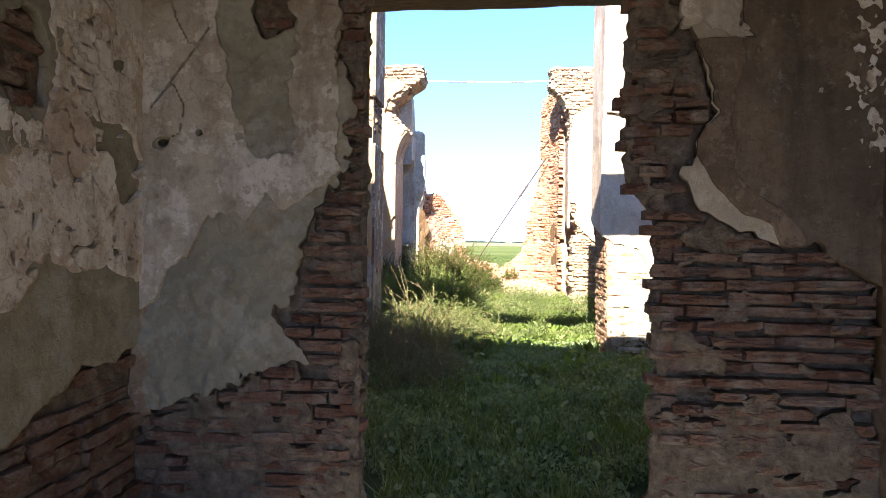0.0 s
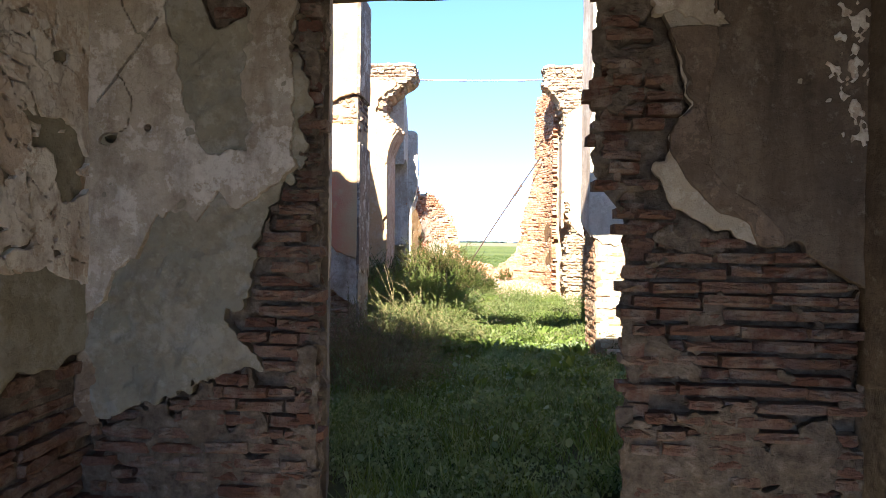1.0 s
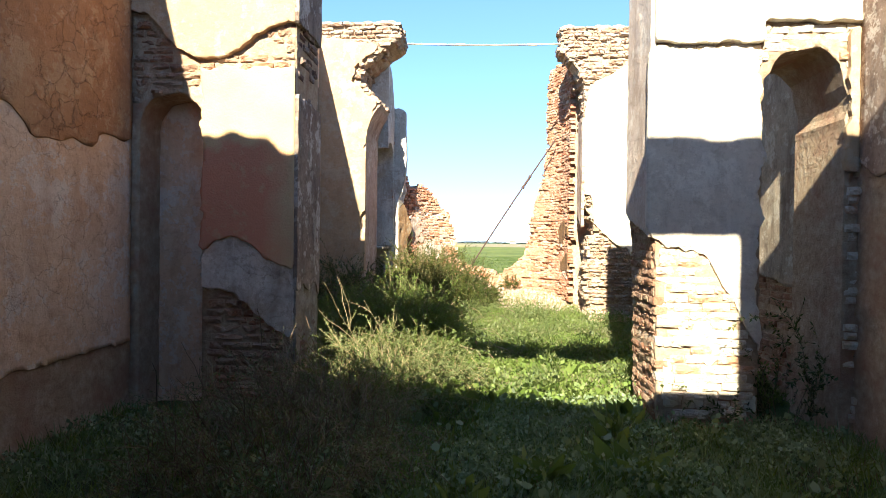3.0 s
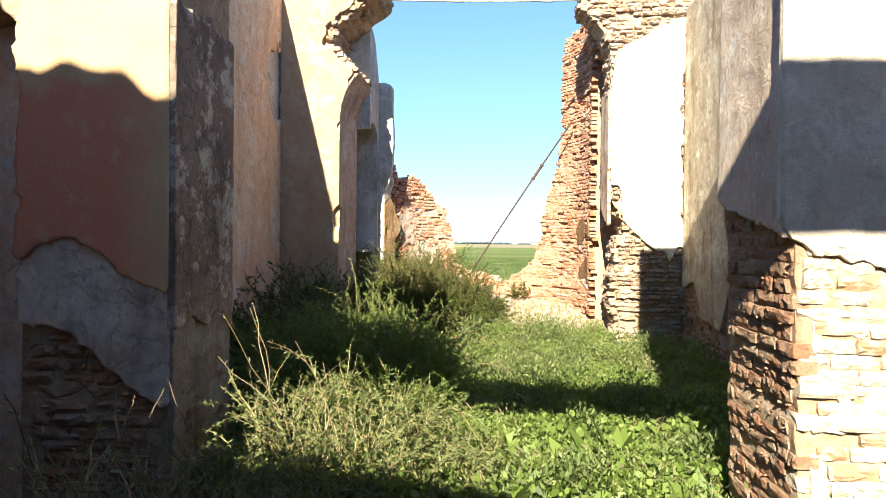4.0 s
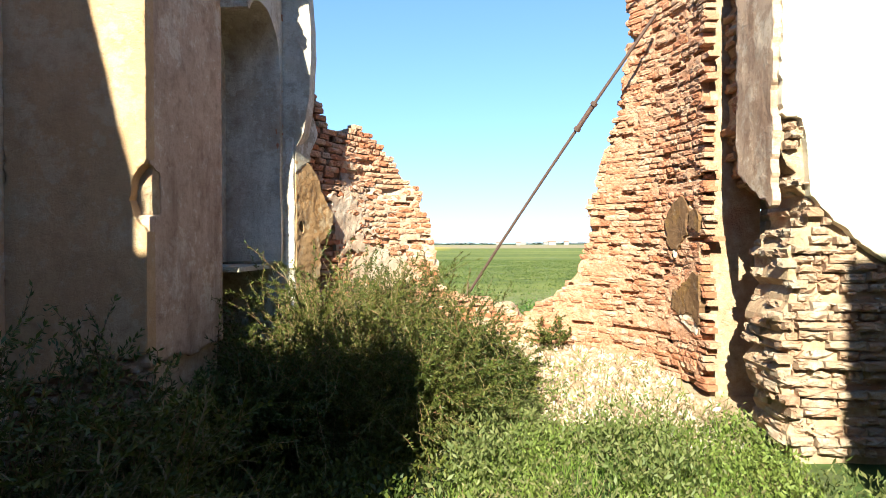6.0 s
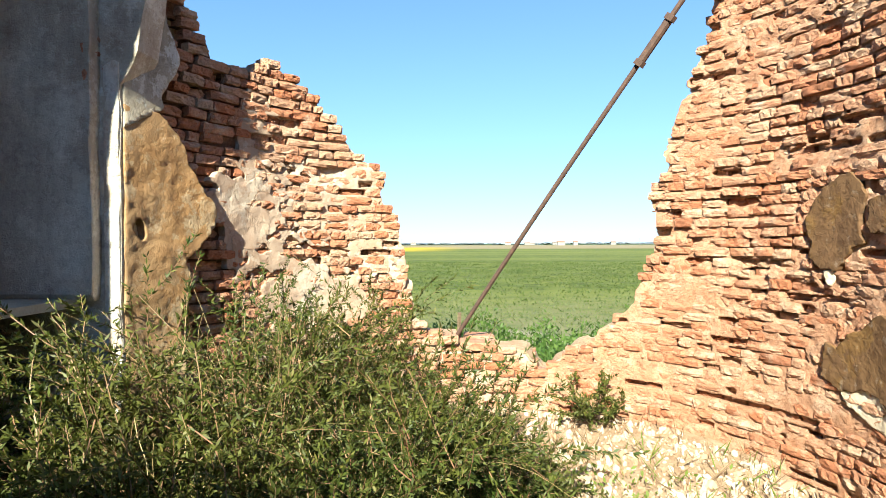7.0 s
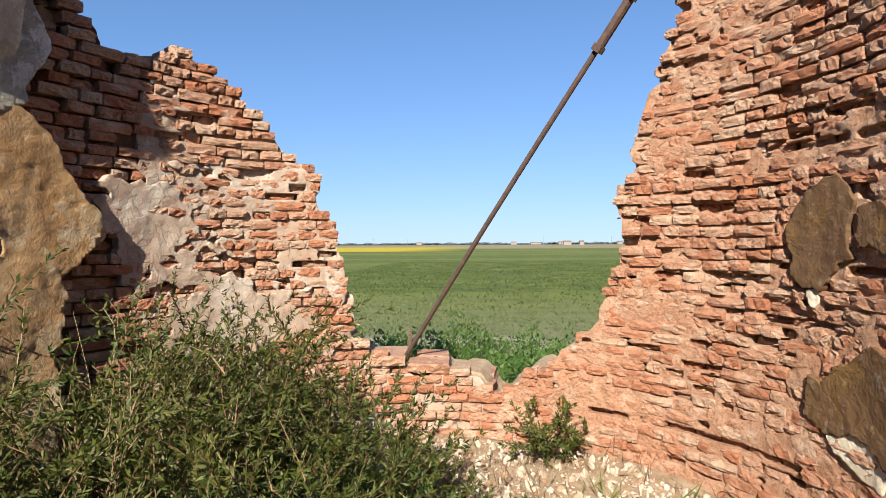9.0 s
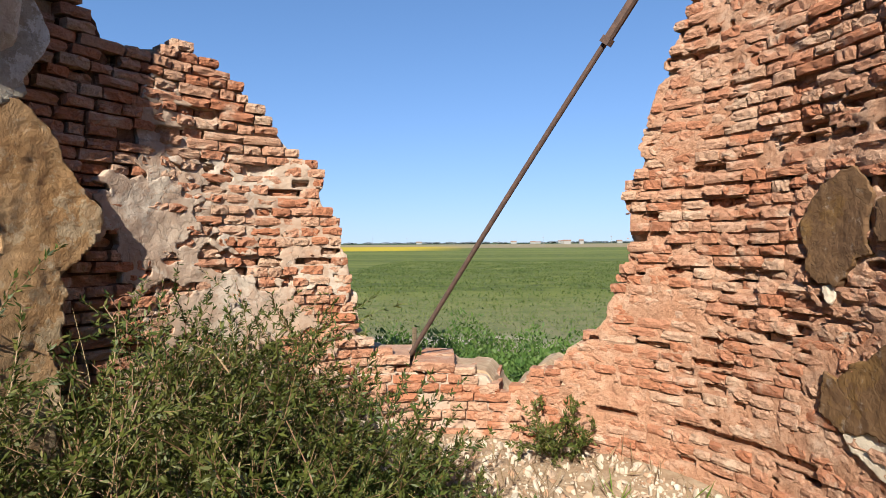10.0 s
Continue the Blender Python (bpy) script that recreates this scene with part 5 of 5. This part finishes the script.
for hx, hy, hr, hh, hn, hs in ((-0.62, 8.95, 0.42, 1.06, 330, 24), (-0.92, 9.2, 0.40, 1.06, 320, 124), (-1.2, 9.45, 0.30, 1.02, 170, 127), (-1.6, 9.8, 0.35, 1.0, 90, 125), (-0.32, 9.15, 0.25, 0.80, 100, 126)):
    shrub("leafy_herb", hx, hy, hr, hr * 0.8, hh, hn, 100, 0.023, "leafy green herbs with upright shoots", LEAF_HERB, hs, twigs=4, radius=0.0025, droop=0.25, bare=0.42, width=0.27)
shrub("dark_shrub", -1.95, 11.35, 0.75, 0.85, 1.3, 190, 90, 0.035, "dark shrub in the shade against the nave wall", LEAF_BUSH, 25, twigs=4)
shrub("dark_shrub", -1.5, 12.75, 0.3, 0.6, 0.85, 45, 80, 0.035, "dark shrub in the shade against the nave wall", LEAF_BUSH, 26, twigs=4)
shrub("brittle_shrub", -1.0, 6.15, 0.75, 1.1, 0.85, 300, 14, 0.025, "grey dry shrub with many thin bare twigs in shade", LEAF_GREY, 27, twigs=6, radius=0.0030)
shrub("young_shrub", 0.82, 15.28, 0.06, 0.06, 0.42, 16, 60, 0.03, "small green plant at the foot of the apse wall", LEAF_BUSH, 28, twigs=3, radius=0.003)
shrub("wall_plant", 2.6, 7.42, 0.22, 0.08, 1.3, 18, 60, 0.04, "climbing weed in the shaded niche", LEAF_BUSH, 29, twigs=4, radius=0.004)
shrub("cap_plant", 2.15, 13.35, 0.05, 0.05, 0.2, 8, 20, 0.03, "tuft on the broken wall top", LEAF_GREY, 30, twigs=2, radius=0.002)
bpy.data.objects["cap_plant"].location = (0, 0, 5.0)


shrub("dry_stalk", -0.62, 7.45, 0.10, 0.10, 1.30, 3, 14, 0.03, "tall bleached dead stalk with a few leaves", LEAF_GREY, 31, twigs=5, radius=0.003, droop=0.1)
shrub("bramble", -0.55, 9.5, 0.45, 0.35, 1.40, 60, 3, 0.022, "arching leafless reddish bramble shoots", LEAF_GREY, 32, twigs=3, radius=0.0034, droop=1.8, stem=PINK_STEM)
shrub("bramble", -0.85, 13.95, 0.75, 0.75, 1.28, 90, 3, 0.02, "golden bare stems woven through the saltbush", LEAF_GREY, 34, twigs=4, radius=0.0014, droop=1.0, stem=GOLD)
shrub("bramble", -0.35, 10.6, 0.35, 0.35, 0.75, 26, 4, 0.03, "arching leafless reddish bramble shoots", LEAF_GREY, 33, twigs=4, radius=0.004, droop=1.7, stem=RED_STEM)


def dock(x, y, s, seed):
    rng = np.random.default_rng(seed)
    n = 8
    root = tagged(new("dock_plant"), "broad-leaved green dock plant in the grass", "plant", "broad-leaved plants")
    z = ground_height(x, y)
    a = rng.uniform(0, 2 * math.pi, n)
    base = np.stack([x + 0.02 * np.cos(a), y + 0.02 * np.sin(a), np.full(n, z)], 1)
    way = np.stack([np.cos(a), np.sin(a), rng.uniform(0.6, 1.8, n)], 1)
    leaf_mesh("rosette", base, way, s * rng.uniform(0.7, 1.2, n), 0.32, LEAF_HERB, root, rng, 6)


for k in range(26):
    rng2 = random.Random(100 + k)
    dock(rng2.uniform(-0.3, 1.35), rng2.uniform(5.2, 9.6), rng2.uniform(0.14, 0.28), 200 + k)
for k in range(16):
    rng2 = random.Random(150 + k)
    dock(rng2.uniform(0.2, 1.4), rng2.uniform(7.3, 8.5), rng2.uniform(0.22, 0.34), 250 + k)

# ---- rubble ----
def rock_mesh(seed, material):
    rng = random.Random(seed)
    bm = bmesh.new()
    bmesh.ops.create_icosphere(bm, subdivisions=1, radius=0.5)
    for v in bm.verts:
        v.co *= rng.uniform(0.65, 1.15)
        v.co.z *= 0.65
    me = bpy.data.meshes.new("stone")
    bm.to_mesh(me)
    bm.free()
    me.materials.append(material)
    return me


ROCKS = [rock_mesh(k, STONE) for k in range(8)]


def scatter_stones(n, seed, spots, name, label):
    rng = random.Random(seed)
    verts, faces = [], []
    for _ in range(n):
        x, y = spots(rng)
        s = 0.010 + 0.055 * rng.random() ** 2.8
        m = Matrix.Translation((x, y, ground_height(x, y) + 0.15 * s)) @ Euler([rng.uniform(0, 6) for _ in range(3)]).to_matrix().to_4x4() @ Matrix.Diagonal((s * rng.uniform(0.8, 1.6), s, s * 0.8, 1))
        me, o = rng.choice(ROCKS), len(verts)
        verts += [m @ v.co for v in me.vertices]
        faces += [[i + o for i in p.vertices] for p in me.polygons]
    tagged(mesh_object(name, verts, faces, STONE), label, "rubble", kind="stuff")


def apse_spot(rng):
    while True:
        x, y = rng.uniform(-0.2, 1.9), rng.uniform(13.2, 15.5)
        if math.hypot(x - APSE[0], y - APSE[1]) < 1.58 or y < 13.95:
            if x > 0.5 - 0.35 * (y - 13.2) or rng.random() < 0.05:
                return x, y


scatter_stones(3800, 5, apse_spot, "rubble", "chalky limestone chips strewn at the foot of the apse")
rng = random.Random(9)
for k in range(34):
    if k < 24:
        x, y = apse_spot(rng)
        s = rng.uniform(0.05, 0.11)
    else:
        x, y = rng.uniform(-1.75, -1.1), rng.uniform(4.6, 5.5)
        s = rng.uniform(0.07, 0.2)
    ob = tagged(new("stone", ROCKS[k % 8]), "loose pale limestone lump on the ground", "stone", "loose stones")
    ob.matrix_basis = Matrix.Translation((x, y, ground_height(x, y) + 0.2 * s)) @ Euler((rng.uniform(-0.4, 0.4), rng.uniform(-0.4, 0.4), rng.uniform(0, 6))).to_matrix().to_4x4() @ Matrix.Diagonal((s * 1.4, s, s * 0.9, 1))

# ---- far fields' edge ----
# Distance haze is put into the bluish grey of the trees.
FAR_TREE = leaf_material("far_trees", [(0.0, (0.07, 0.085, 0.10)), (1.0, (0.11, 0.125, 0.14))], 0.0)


def far_line():
    rng = random.Random(41)
    verts, faces = [], []
    for _ in range(900):
        x, y = rng.uniform(-1100, 1300), rng.uniform(850, 1250)
        w, h = rng.uniform(5, 22), rng.uniform(2.0, 6.5)
        if nz(x / 260, 0, 1, 3) < -0.15:
            h *= 0.5
        me, o = rng.choice(ROCKS), len(verts)
        verts += [(x + v.co.x * w, y + v.co.y * w, -0.4 + (v.co.z + 0.3) * h) for v in me.vertices]
        faces += [[i + o for i in p.vertices] for p in me.polygons]
    tagged(mesh_object("far_trees", verts, faces, FAR_TREE), "low line of trees along the horizon, tinted bluish for haze", "trees", kind="stuff")


far_line()
FAR_WALL = plaster_material("far_white_wall", (0.25, 0.245, 0.24), (0.22, 0.21, 0.2), (0.18, 0.17, 0.16))
FAR_ROOF = brick_material("far_roof", [(0.0, (0.24, 0.12, 0.078)), (1.0, (0.18, 0.12, 0.096))], (0.24, 0.18, 0.15))


def farmhouse(x, y, w, h, d):
    root = tagged(new("farmhouse"), "small white farmhouse far across the fields", "house", "far houses")
    bm = bmesh.new()
    bmesh.ops.create_cube(bm, size=1, matrix=Matrix.Translation((x, y, h / 2 - 0.4)) @ Matrix.Diagonal((w, d, h, 1)))
    part("wall", bm, FAR_WALL, root)
    z = h - 0.4
    vs = [(x - w / 2 - 0.3, y - d / 2 - 0.3, z), (x + w / 2 + 0.3, y - d / 2 - 0.3, z), (x + w / 2 + 0.3, y + d / 2 + 0.3, z), (x - w / 2 - 0.3, y + d / 2 + 0.3, z), (x - w / 2, y, z + d * 0.22), (x + w / 2, y, z + d * 0.22)]
    mesh_object("roof", vs, [(0, 1, 5, 4), (2, 3, 4, 5), (1, 2, 5), (3, 0, 4), (3, 2, 1, 0)], FAR_ROOF, root)


rng = random.Random(77)
for k in range(26):
    farmhouse(rng.uniform(-700, 900), rng.uniform(720, 840), rng.uniform(4, 9), rng.uniform(2.0, 3.2), rng.uniform(4, 7))
farmhouse(75, 560, 7, 3.0, 5)
farmhouse(88, 560, 4, 3.2, 5)
for k in range(12):
    x, y = rng.uniform(-600, 800), rng.uniform(500, 800)
    mast = tagged(new("power_pole"), "thin power pole far across the fields", "power pole", "far poles")
    tube("shaft", (x, y, -0.5), (x, y, rng.uniform(7, 11)), 0.18, FAR_WALL, mast, 5)
    tube("crossbar", (x - 1.2, y, 7.0), (x + 1.2, y, 7.0), 0.12, FAR_WALL, mast, 5)

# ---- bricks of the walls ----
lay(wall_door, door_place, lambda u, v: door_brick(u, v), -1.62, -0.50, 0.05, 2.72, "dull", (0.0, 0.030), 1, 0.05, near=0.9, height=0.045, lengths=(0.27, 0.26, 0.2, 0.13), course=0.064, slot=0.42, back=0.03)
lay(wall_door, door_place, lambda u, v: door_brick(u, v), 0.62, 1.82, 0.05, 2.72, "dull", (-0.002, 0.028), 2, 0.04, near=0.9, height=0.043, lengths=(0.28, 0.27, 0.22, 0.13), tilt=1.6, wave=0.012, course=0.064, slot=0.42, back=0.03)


def jamb_left(u, v, d):
    return (door_left(v) - 0.16 * u / 0.7 + d, 2.745 + u, v)


def jamb_right(u, v, d):
    return (door_right(v) + 0.30 * (1 - u / 0.7) - d, 3.445 - u, v)


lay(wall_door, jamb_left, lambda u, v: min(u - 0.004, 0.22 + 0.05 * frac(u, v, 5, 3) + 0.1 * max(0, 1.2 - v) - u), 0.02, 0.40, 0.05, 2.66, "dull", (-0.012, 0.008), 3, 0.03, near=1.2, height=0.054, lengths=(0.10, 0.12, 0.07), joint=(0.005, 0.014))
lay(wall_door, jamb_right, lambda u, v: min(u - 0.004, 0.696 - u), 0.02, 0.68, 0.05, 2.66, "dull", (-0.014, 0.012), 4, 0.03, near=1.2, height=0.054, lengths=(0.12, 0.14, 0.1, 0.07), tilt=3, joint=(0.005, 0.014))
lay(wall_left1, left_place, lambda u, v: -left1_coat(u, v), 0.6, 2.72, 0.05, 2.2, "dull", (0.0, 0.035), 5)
lay(wall_cl, cl_place, lambda u, v: min(-cl_coat(u, v), -cl_high(u, v), cl_edge(v) - u, -cl_niche(u, v) - 0.02, u + 2.76 if v < 3 else 1), -2.76, -1.33, 0.05, 3.5, "worn", (-0.004, 0.016), 6, 0.03, height=0.054, slot=0.5)
lay(wall_cl, cl_side, lambda u, v: min(u - 0.004, 0.61 - u, max(0.72 - v, min(v - 2.5, 3.2 - v))), 0.0, 0.68, 0.05, 3.3, "dull", (-0.01, 0.03), 7)
lay(wall_cr, cr_place, lambda u, v: min(0.06 - cr_coat(u, v), u - cr_edge(v), -cr_niche(u, v) - 0.02, 3.1 - v), 1.5, 3.3, 0.05, 3.05, "white", (0.002, 0.014), 8, lengths=(0.24, 0.14, 0.22), joint=(0.006, 0.014), height=0.058)


def cr_flank(u, v, d):
    return (cr_edge(v) - d, 7.87 - u, v)


lay(wall_cr, cr_flank, lambda u, v: min(u - 0.004, 0.722 - u, 1.66 - 0.25 * u - v + 0.05 * frac(u, v, 5, 2)), 0.02, 0.74, 0.02, 1.8, "neat", (0.006, 0.016), 9, 0.02, lengths=(0.13, 0.24, 0.12, 0.2), height=0.058, joint=(0.008, 0.014), tilt=1.0)
lay(wall_nr, nr_place, lambda u, v: min(-nr_coat(u, v), -nr_niche(u, v) - 0.02), -13.0, -8.0, 0.05, 1.6, "neat", (-0.012, 0.014), 10, 0.04, near=0.5, lengths=(0.13, 0.24, 0.2), tilt=1.6, slot=0.45)
lay(wall_al, al_place, lambda u, v: min(-al_coat(u, v), al_edge(v) - u, max(v - 3.2, 0.9 - v)), -2.64, -1.25, 0.1, 5.08, "pale", (-0.015, 0.03), 11, near=4.5)


def al_flank(u, v, d):
    return (al_edge(v) + d, 12.40 + u, v)


lay(wall_al, al_flank, lambda u, v: min(u + 0.02, 0.87 - u, v - 3.72), 0.02, 0.84, 3.7, 5.08, "pale", (-0.04, 0.05), 12, near=4.5)
lay(wall_ar, ar_place, lambda u, v: min(-ar_coat(u, v), u - ar_edge(v) + 0.02), 1.5, 3.0, 0.05, 5.2, "pale", (-0.012, 0.02), 13, 0.06, near=1.2, wave=0.04, height=0.052, course=0.062, tilt=2.5, lengths=(0.13, 0.22, 0.17, 0.09), joint=(0.004, 0.016))


def ar_flank(u, v, d):
    return (ar_edge(v) - d, 13.6 - u, v)


lay(wall_ar, ar_flank, lambda u, v: min(u + 0.02, 0.51 - u, max(1.9 - v, v - 3.5)), 0.02, 0.49, 0.1, 5.2, "pale", (-0.02, 0.045), 14, 0.08, near=1.2)


def rr_flank(u, v, d):
    x = line(v, [(1.7, 2.36), (1.95, 2.10), (2.4, 2.04), (5.2, 2.02)])
    return (x - d, 14.22 - u, v)


lay(wall_rr, rr_flank, lambda u, v: min(u + 0.02, 0.63 - u, v - 1.85), 0.02, 0.62, 1.8, 5.1, "worn", (-0.04, 0.07), 15, 0.1, near=2.4)
lay(wall_rr, plane(0, 13.60, 0), lambda u, v: v - 4.2, 1.9, 2.3, 4.0, 5.1, "worn", (-0.03, 0.05), 16, near=4)


def apse_brick(u, v):
    return min(ragged_top(u, v) + 0.01 - v, -frag_left(u, v), -frag_right(u, v) + 0.1, 0.55 - pale_left(u, v) + 0.5 * nz(u, v, 9, 4))


LEFT_SEED, RIGHT_SEED, APSE_COURSE = 17, 18, 0.056
lay(wall_apse, apse_place, apse_brick, U0 + 0.05, 0.30, 0.30, 3.4, "apse", (-0.005, 0.009), LEFT_SEED, 0.05, near=1.6, tilt=0.6, height=0.046, lengths=(0.12, 0.13, 0.19, 0.10, 0.09), course=APSE_COURSE, wave=0.006, joint=(0.006, 0.014), slot=0.47, back=0.035, sway=0.005)
lay(wall_apse, apse_place, apse_brick, 0.30, U1, 0.25, 5.05, "apse", (-0.005, 0.009), RIGHT_SEED, 0.04, near=1.4, tilt=0.6, height=0.045, lengths=(0.12, 0.13, 0.19, 0.10, 0.09), course=APSE_COURSE, wave=0.006, joint=(0.006, 0.014), slot=0.42, back=0.04, sway=0.005)


def coping():
    rng = random.Random(77)
    for row in range(2):
        a = -18.0 + 3 * row
        while a < 7.5:
            w = rng.uniform(0.20, 0.26)
            u = radians(a) * APSE_R + w / 2
            p = Vector(apse_place(u, min(ragged_top(u - 0.08, 0.8), ragged_top(u, 0.8), ragged_top(u + 0.08, 0.8)) + rng.uniform(-0.008, 0.008), 0.01 - 0.245 * row - rng.uniform(0, 0.02)))
            q = Vector(apse_place(u + 0.01, 0, 0)) - Vector(apse_place(u, 0, 0))
            ua = q.normalized()
            m = Matrix((-ua, Vector((ua.y, -ua.x, 0)), Vector((0, 0, 1)))).transposed() @ Euler([radians(rng.uniform(-2, 2)) for _ in range(3)]).to_matrix() @ Matrix.Diagonal((w, 0.235, 0.055))
            ob = new("brick", BRICKS["apse"][rng.randrange(14)])
            ob.parent = wall_apse
            ob.matrix_basis = Matrix.Translation(p) @ m.to_4x4()
            a += math.degrees((w + 0.012) / APSE_R)


coping()


def slots(u, v, v0, seed, level):
    """Positive where a course has weathered back and its bedding is gone too."""
    r = math.floor((v - v0) / APSE_COURSE)
    off = abs(v - v0 - (r + 0.45) * APSE_COURSE)
    return min(0.10 * (sunken(u, r, seed) - level + 0.05), 0.020 - off + 0.008 * nz(u, v, 30, seed))


def smear_right(u, v):
    patch = 0.12 * (0.06 + 0.45 * nz(u, v * 1.6, 19, 91) + nz(u, v, 1.5, 81) + 0.55 * frac(u, v * 2.0, 4, 82) + 0.6 * max(0.0, 1.2 - v))
    return min(apse_brick(u, v), apse_core(u, v) - 0.02, patch, -slots(u, v, 0.25, RIGHT_SEED, 0.42))


def smear_left(u, v):
    patch = 0.12 * (0.05 + nz(u, v, 1.5, 85) + 0.55 * frac(u, v * 2.0, 4, 86) + 0.45 * nz(u, v * 1.6, 19, 90) + 0.4 * max(0.0, 1.25 - v))
    return min(apse_brick(u, v), apse_core(u, v) - 0.03, patch, -slots(u, v, 0.30, LEFT_SEED, 0.47), radians(-22) * APSE_R - u, u + 1.74 + 0.08 * frac(u, v, 4, 98))


sheet("bedding_mortar", apse_place, smear_right, 0.30, U1, 0.3, 3.4, 0.013, -0.09, -0.006, CLAY, wall_apse, 0.014, seed=83, label="crumbling orange bedding mortar")
sheet("bedding_mortar", apse_place, smear_left, U0 + 0.2, 0.30, 0.3, 2.6, 0.013, -0.09, -0.006, P_CHALK, wall_apse, 0.012, seed=88, label="pale crumbling bedding mortar")
# thinner mortar lying deep in all the other joints
sheet("joint_mortar", apse_place, lambda u, v: min(apse_brick(u, v), apse_core(u, v) - 0.02, -slots(u, v, 0.25, RIGHT_SEED, 0.42)), 0.30, U1, 0.3, 4.9, 0.025, -0.09, -0.024, CLAY, wall_apse, 0.016, seed=96, label="orange mortar deep in the joints")
def joint_left(u, v):
    return min(apse_brick(u, v), apse_core(u, v) - 0.02, -slots(u, v, 0.30, LEFT_SEED, 0.47))


sheet("joint_mortar", apse_place, lambda u, v: min(joint_left(u, v), u + 1.72 + 0.08 * frac(u, v, 4, 98)), -1.95, 0.30, 0.3, 3.3, 0.025, -0.09, -0.030, P_CHALK, wall_apse, 0.016, seed=97, label="pale mortar deep in the joints")
# Left of the shadow's edge the joints take the shade-darkened mortar.
sheet("joint_mortar", apse_place, lambda u, v: min(joint_left(u, v), -1.72 - 0.08 * frac(u, v, 4, 98) - u), U0 + 0.1, -1.5, 0.3, 3.3, 0.025, -0.09, -0.036, MORTAR_RED, wall_apse, 0.016, seed=98, label="red mortar darkened for shade, deep in the joints")


def lumps(parent, place, want, u0, u1, v0, v1, n, seed, lo=0.015, hi=0.045, out=(-0.02, 0.02), material=P_CHALK, squash=0.8):
    """Lumps of old lime mortar still sticking between the bricks."""
    rng = random.Random(seed)
    verts, faces = [], []
    while n > 0:
        u, v = rng.uniform(u0, u1), rng.uniform(v0, v1)
        n -= 1
        if want(u, v) <= 0 or nz(u, v, 2.5, seed) < -0.1:
            continue
        p = Vector(place(u, v, rng.uniform(*out)))
        s = rng.uniform(lo, hi)
        m = Matrix.Translation(p) @ Euler([rng.uniform(-0.3, 0.3), rng.uniform(-0.3, 0.3), rng.uniform(0, 6)]).to_matrix().to_4x4() @ Matrix.Diagonal((s * 1.6, s * 1.6, s * squash, 1))
        me, o = rng.choice(ROCKS), len(verts)
        verts += [m @ w.co for w in me.vertices]
        faces += [[i + o for i in q.vertices] for q in me.polygons]
    tagged(mesh_object("mortar_lumps", verts, faces, material, parent), kind="stuff")


lumps(wall_apse, apse_place, apse_brick, -1.8, 0.3, 0.5, 2.6, 700, 61, 0.008, 0.02, (-0.02, 0.0))
lumps(wall_apse, apse_place, apse_brick, 0.3, U1, 0.4, 4.8, 700, 62, 0.008, 0.022, (-0.02, 0.004), material=CLAY)
lumps(wall_apse, apse_place, lambda u, v: 0.03 - abs(min(apse_top(u - 0.05), apse_top(u), apse_top(u + 0.05)) - v - 0.045), U0 + 0.2, U1, 0.5, 4.9, 9000, 63, 0.015, 0.04, (-0.34, -0.04), material=CLAY)
lumps(wall_ar, ar_place, lambda u, v: min(-ar_coat(u, v), u - ar_edge(v)), 1.5, 2.95, 0.1, 5.1, 900, 64, 0.015, 0.04)
lumps(wall_cr, cr_flank, lambda u, v: 1.5 - v, 0.02, 0.7, 0.05, 1.5, 160, 65, 0.010, 0.022, material=CLAY)
sheet("bedding_mortar", jamb_left, lambda u, v: 0.045 + 0.05 * frac(u, v, 7, 3) - abs(u - 0.09 - 0.03 * nz(0, v, 3, 5)), 0.005, 0.25, 0.05, 2.62, 0.011, -0.05, 0.010, MORTAR_GREY, wall_door, 0.035, seed=91, label="lumpy grey-brown mortar squeezed between the bricks")
sheet("bedding_mortar", jamb_right, lambda u, v: min(u - 0.01, 0.69 - u, 0.10 * (nz(u, v, 5, 6) + 0.6 * frac(u, v, 9, 7) - 0.08)), 0.0, 0.70, 0.05, 2.62, 0.013, -0.05, 0.006, MORTAR_GREY, wall_door, 0.035, seed=92, label="lumpy grey-brown mortar between the bricks")


def door_fill(u, v):
    """How full the joints still are: washed out at breast height, full near the ground and high up."""
    return line(v, [(0.3, 0.30), (0.62, 0.22), (0.78, -0.28), (1.30, -0.34), (1.55, -0.12), (2.7, -0.02)])


sheet("bedding_mortar", door_place, lambda u, v: min(door_left(v) - u, -coat_left(u, v) - 0.01, 0.10 * (nz(u, v, 5, 8) + 0.6 * frac(u, v, 9, 9) + door_fill(u, v))), -1.64, -0.5, 0.05, 2.62, 0.013, -0.07, 0.006, MORTAR_GREY, wall_door, 0.022, seed=93, label="lumpy grey-brown mortar between the bricks")
sheet("bedding_mortar", door_place, lambda u, v: min(u - door_right(v), -coat_right(u, v) - 0.01, 0.10 * (nz(u, v, 4, 10) + 0.6 * frac(u, v * 1.6, 8, 11) + door_fill(u, v))), 0.62, 1.82, 0.05, 2.62, 0.015, -0.07, 0.008, MORTAR_GREY, wall_door, 0.022, seed=94, label="brown mortar smeared over the bricks")
lumps(wall_door, door_place, lambda u, v: min(-coat_left(u, v) - 0.01, 0.075 + 0.03 * nz(0, v, 4, 3) - abs(u + 0.60)), -0.75, -0.53, 0.1, 2.5, 260, 66, 0.018, 0.042, (-0.02, 0.004), material=MORTAR_GREY)
lumps(wall_door, door_place, lambda u, v: min(-coat_right(u, v) - 0.01, u - door_right(v) - 0.01), 0.66, 1.80, 0.1, 2.5, 360, 67, 0.010, 0.026, (-0.02, 0.0), material=MORTAR_GREY)
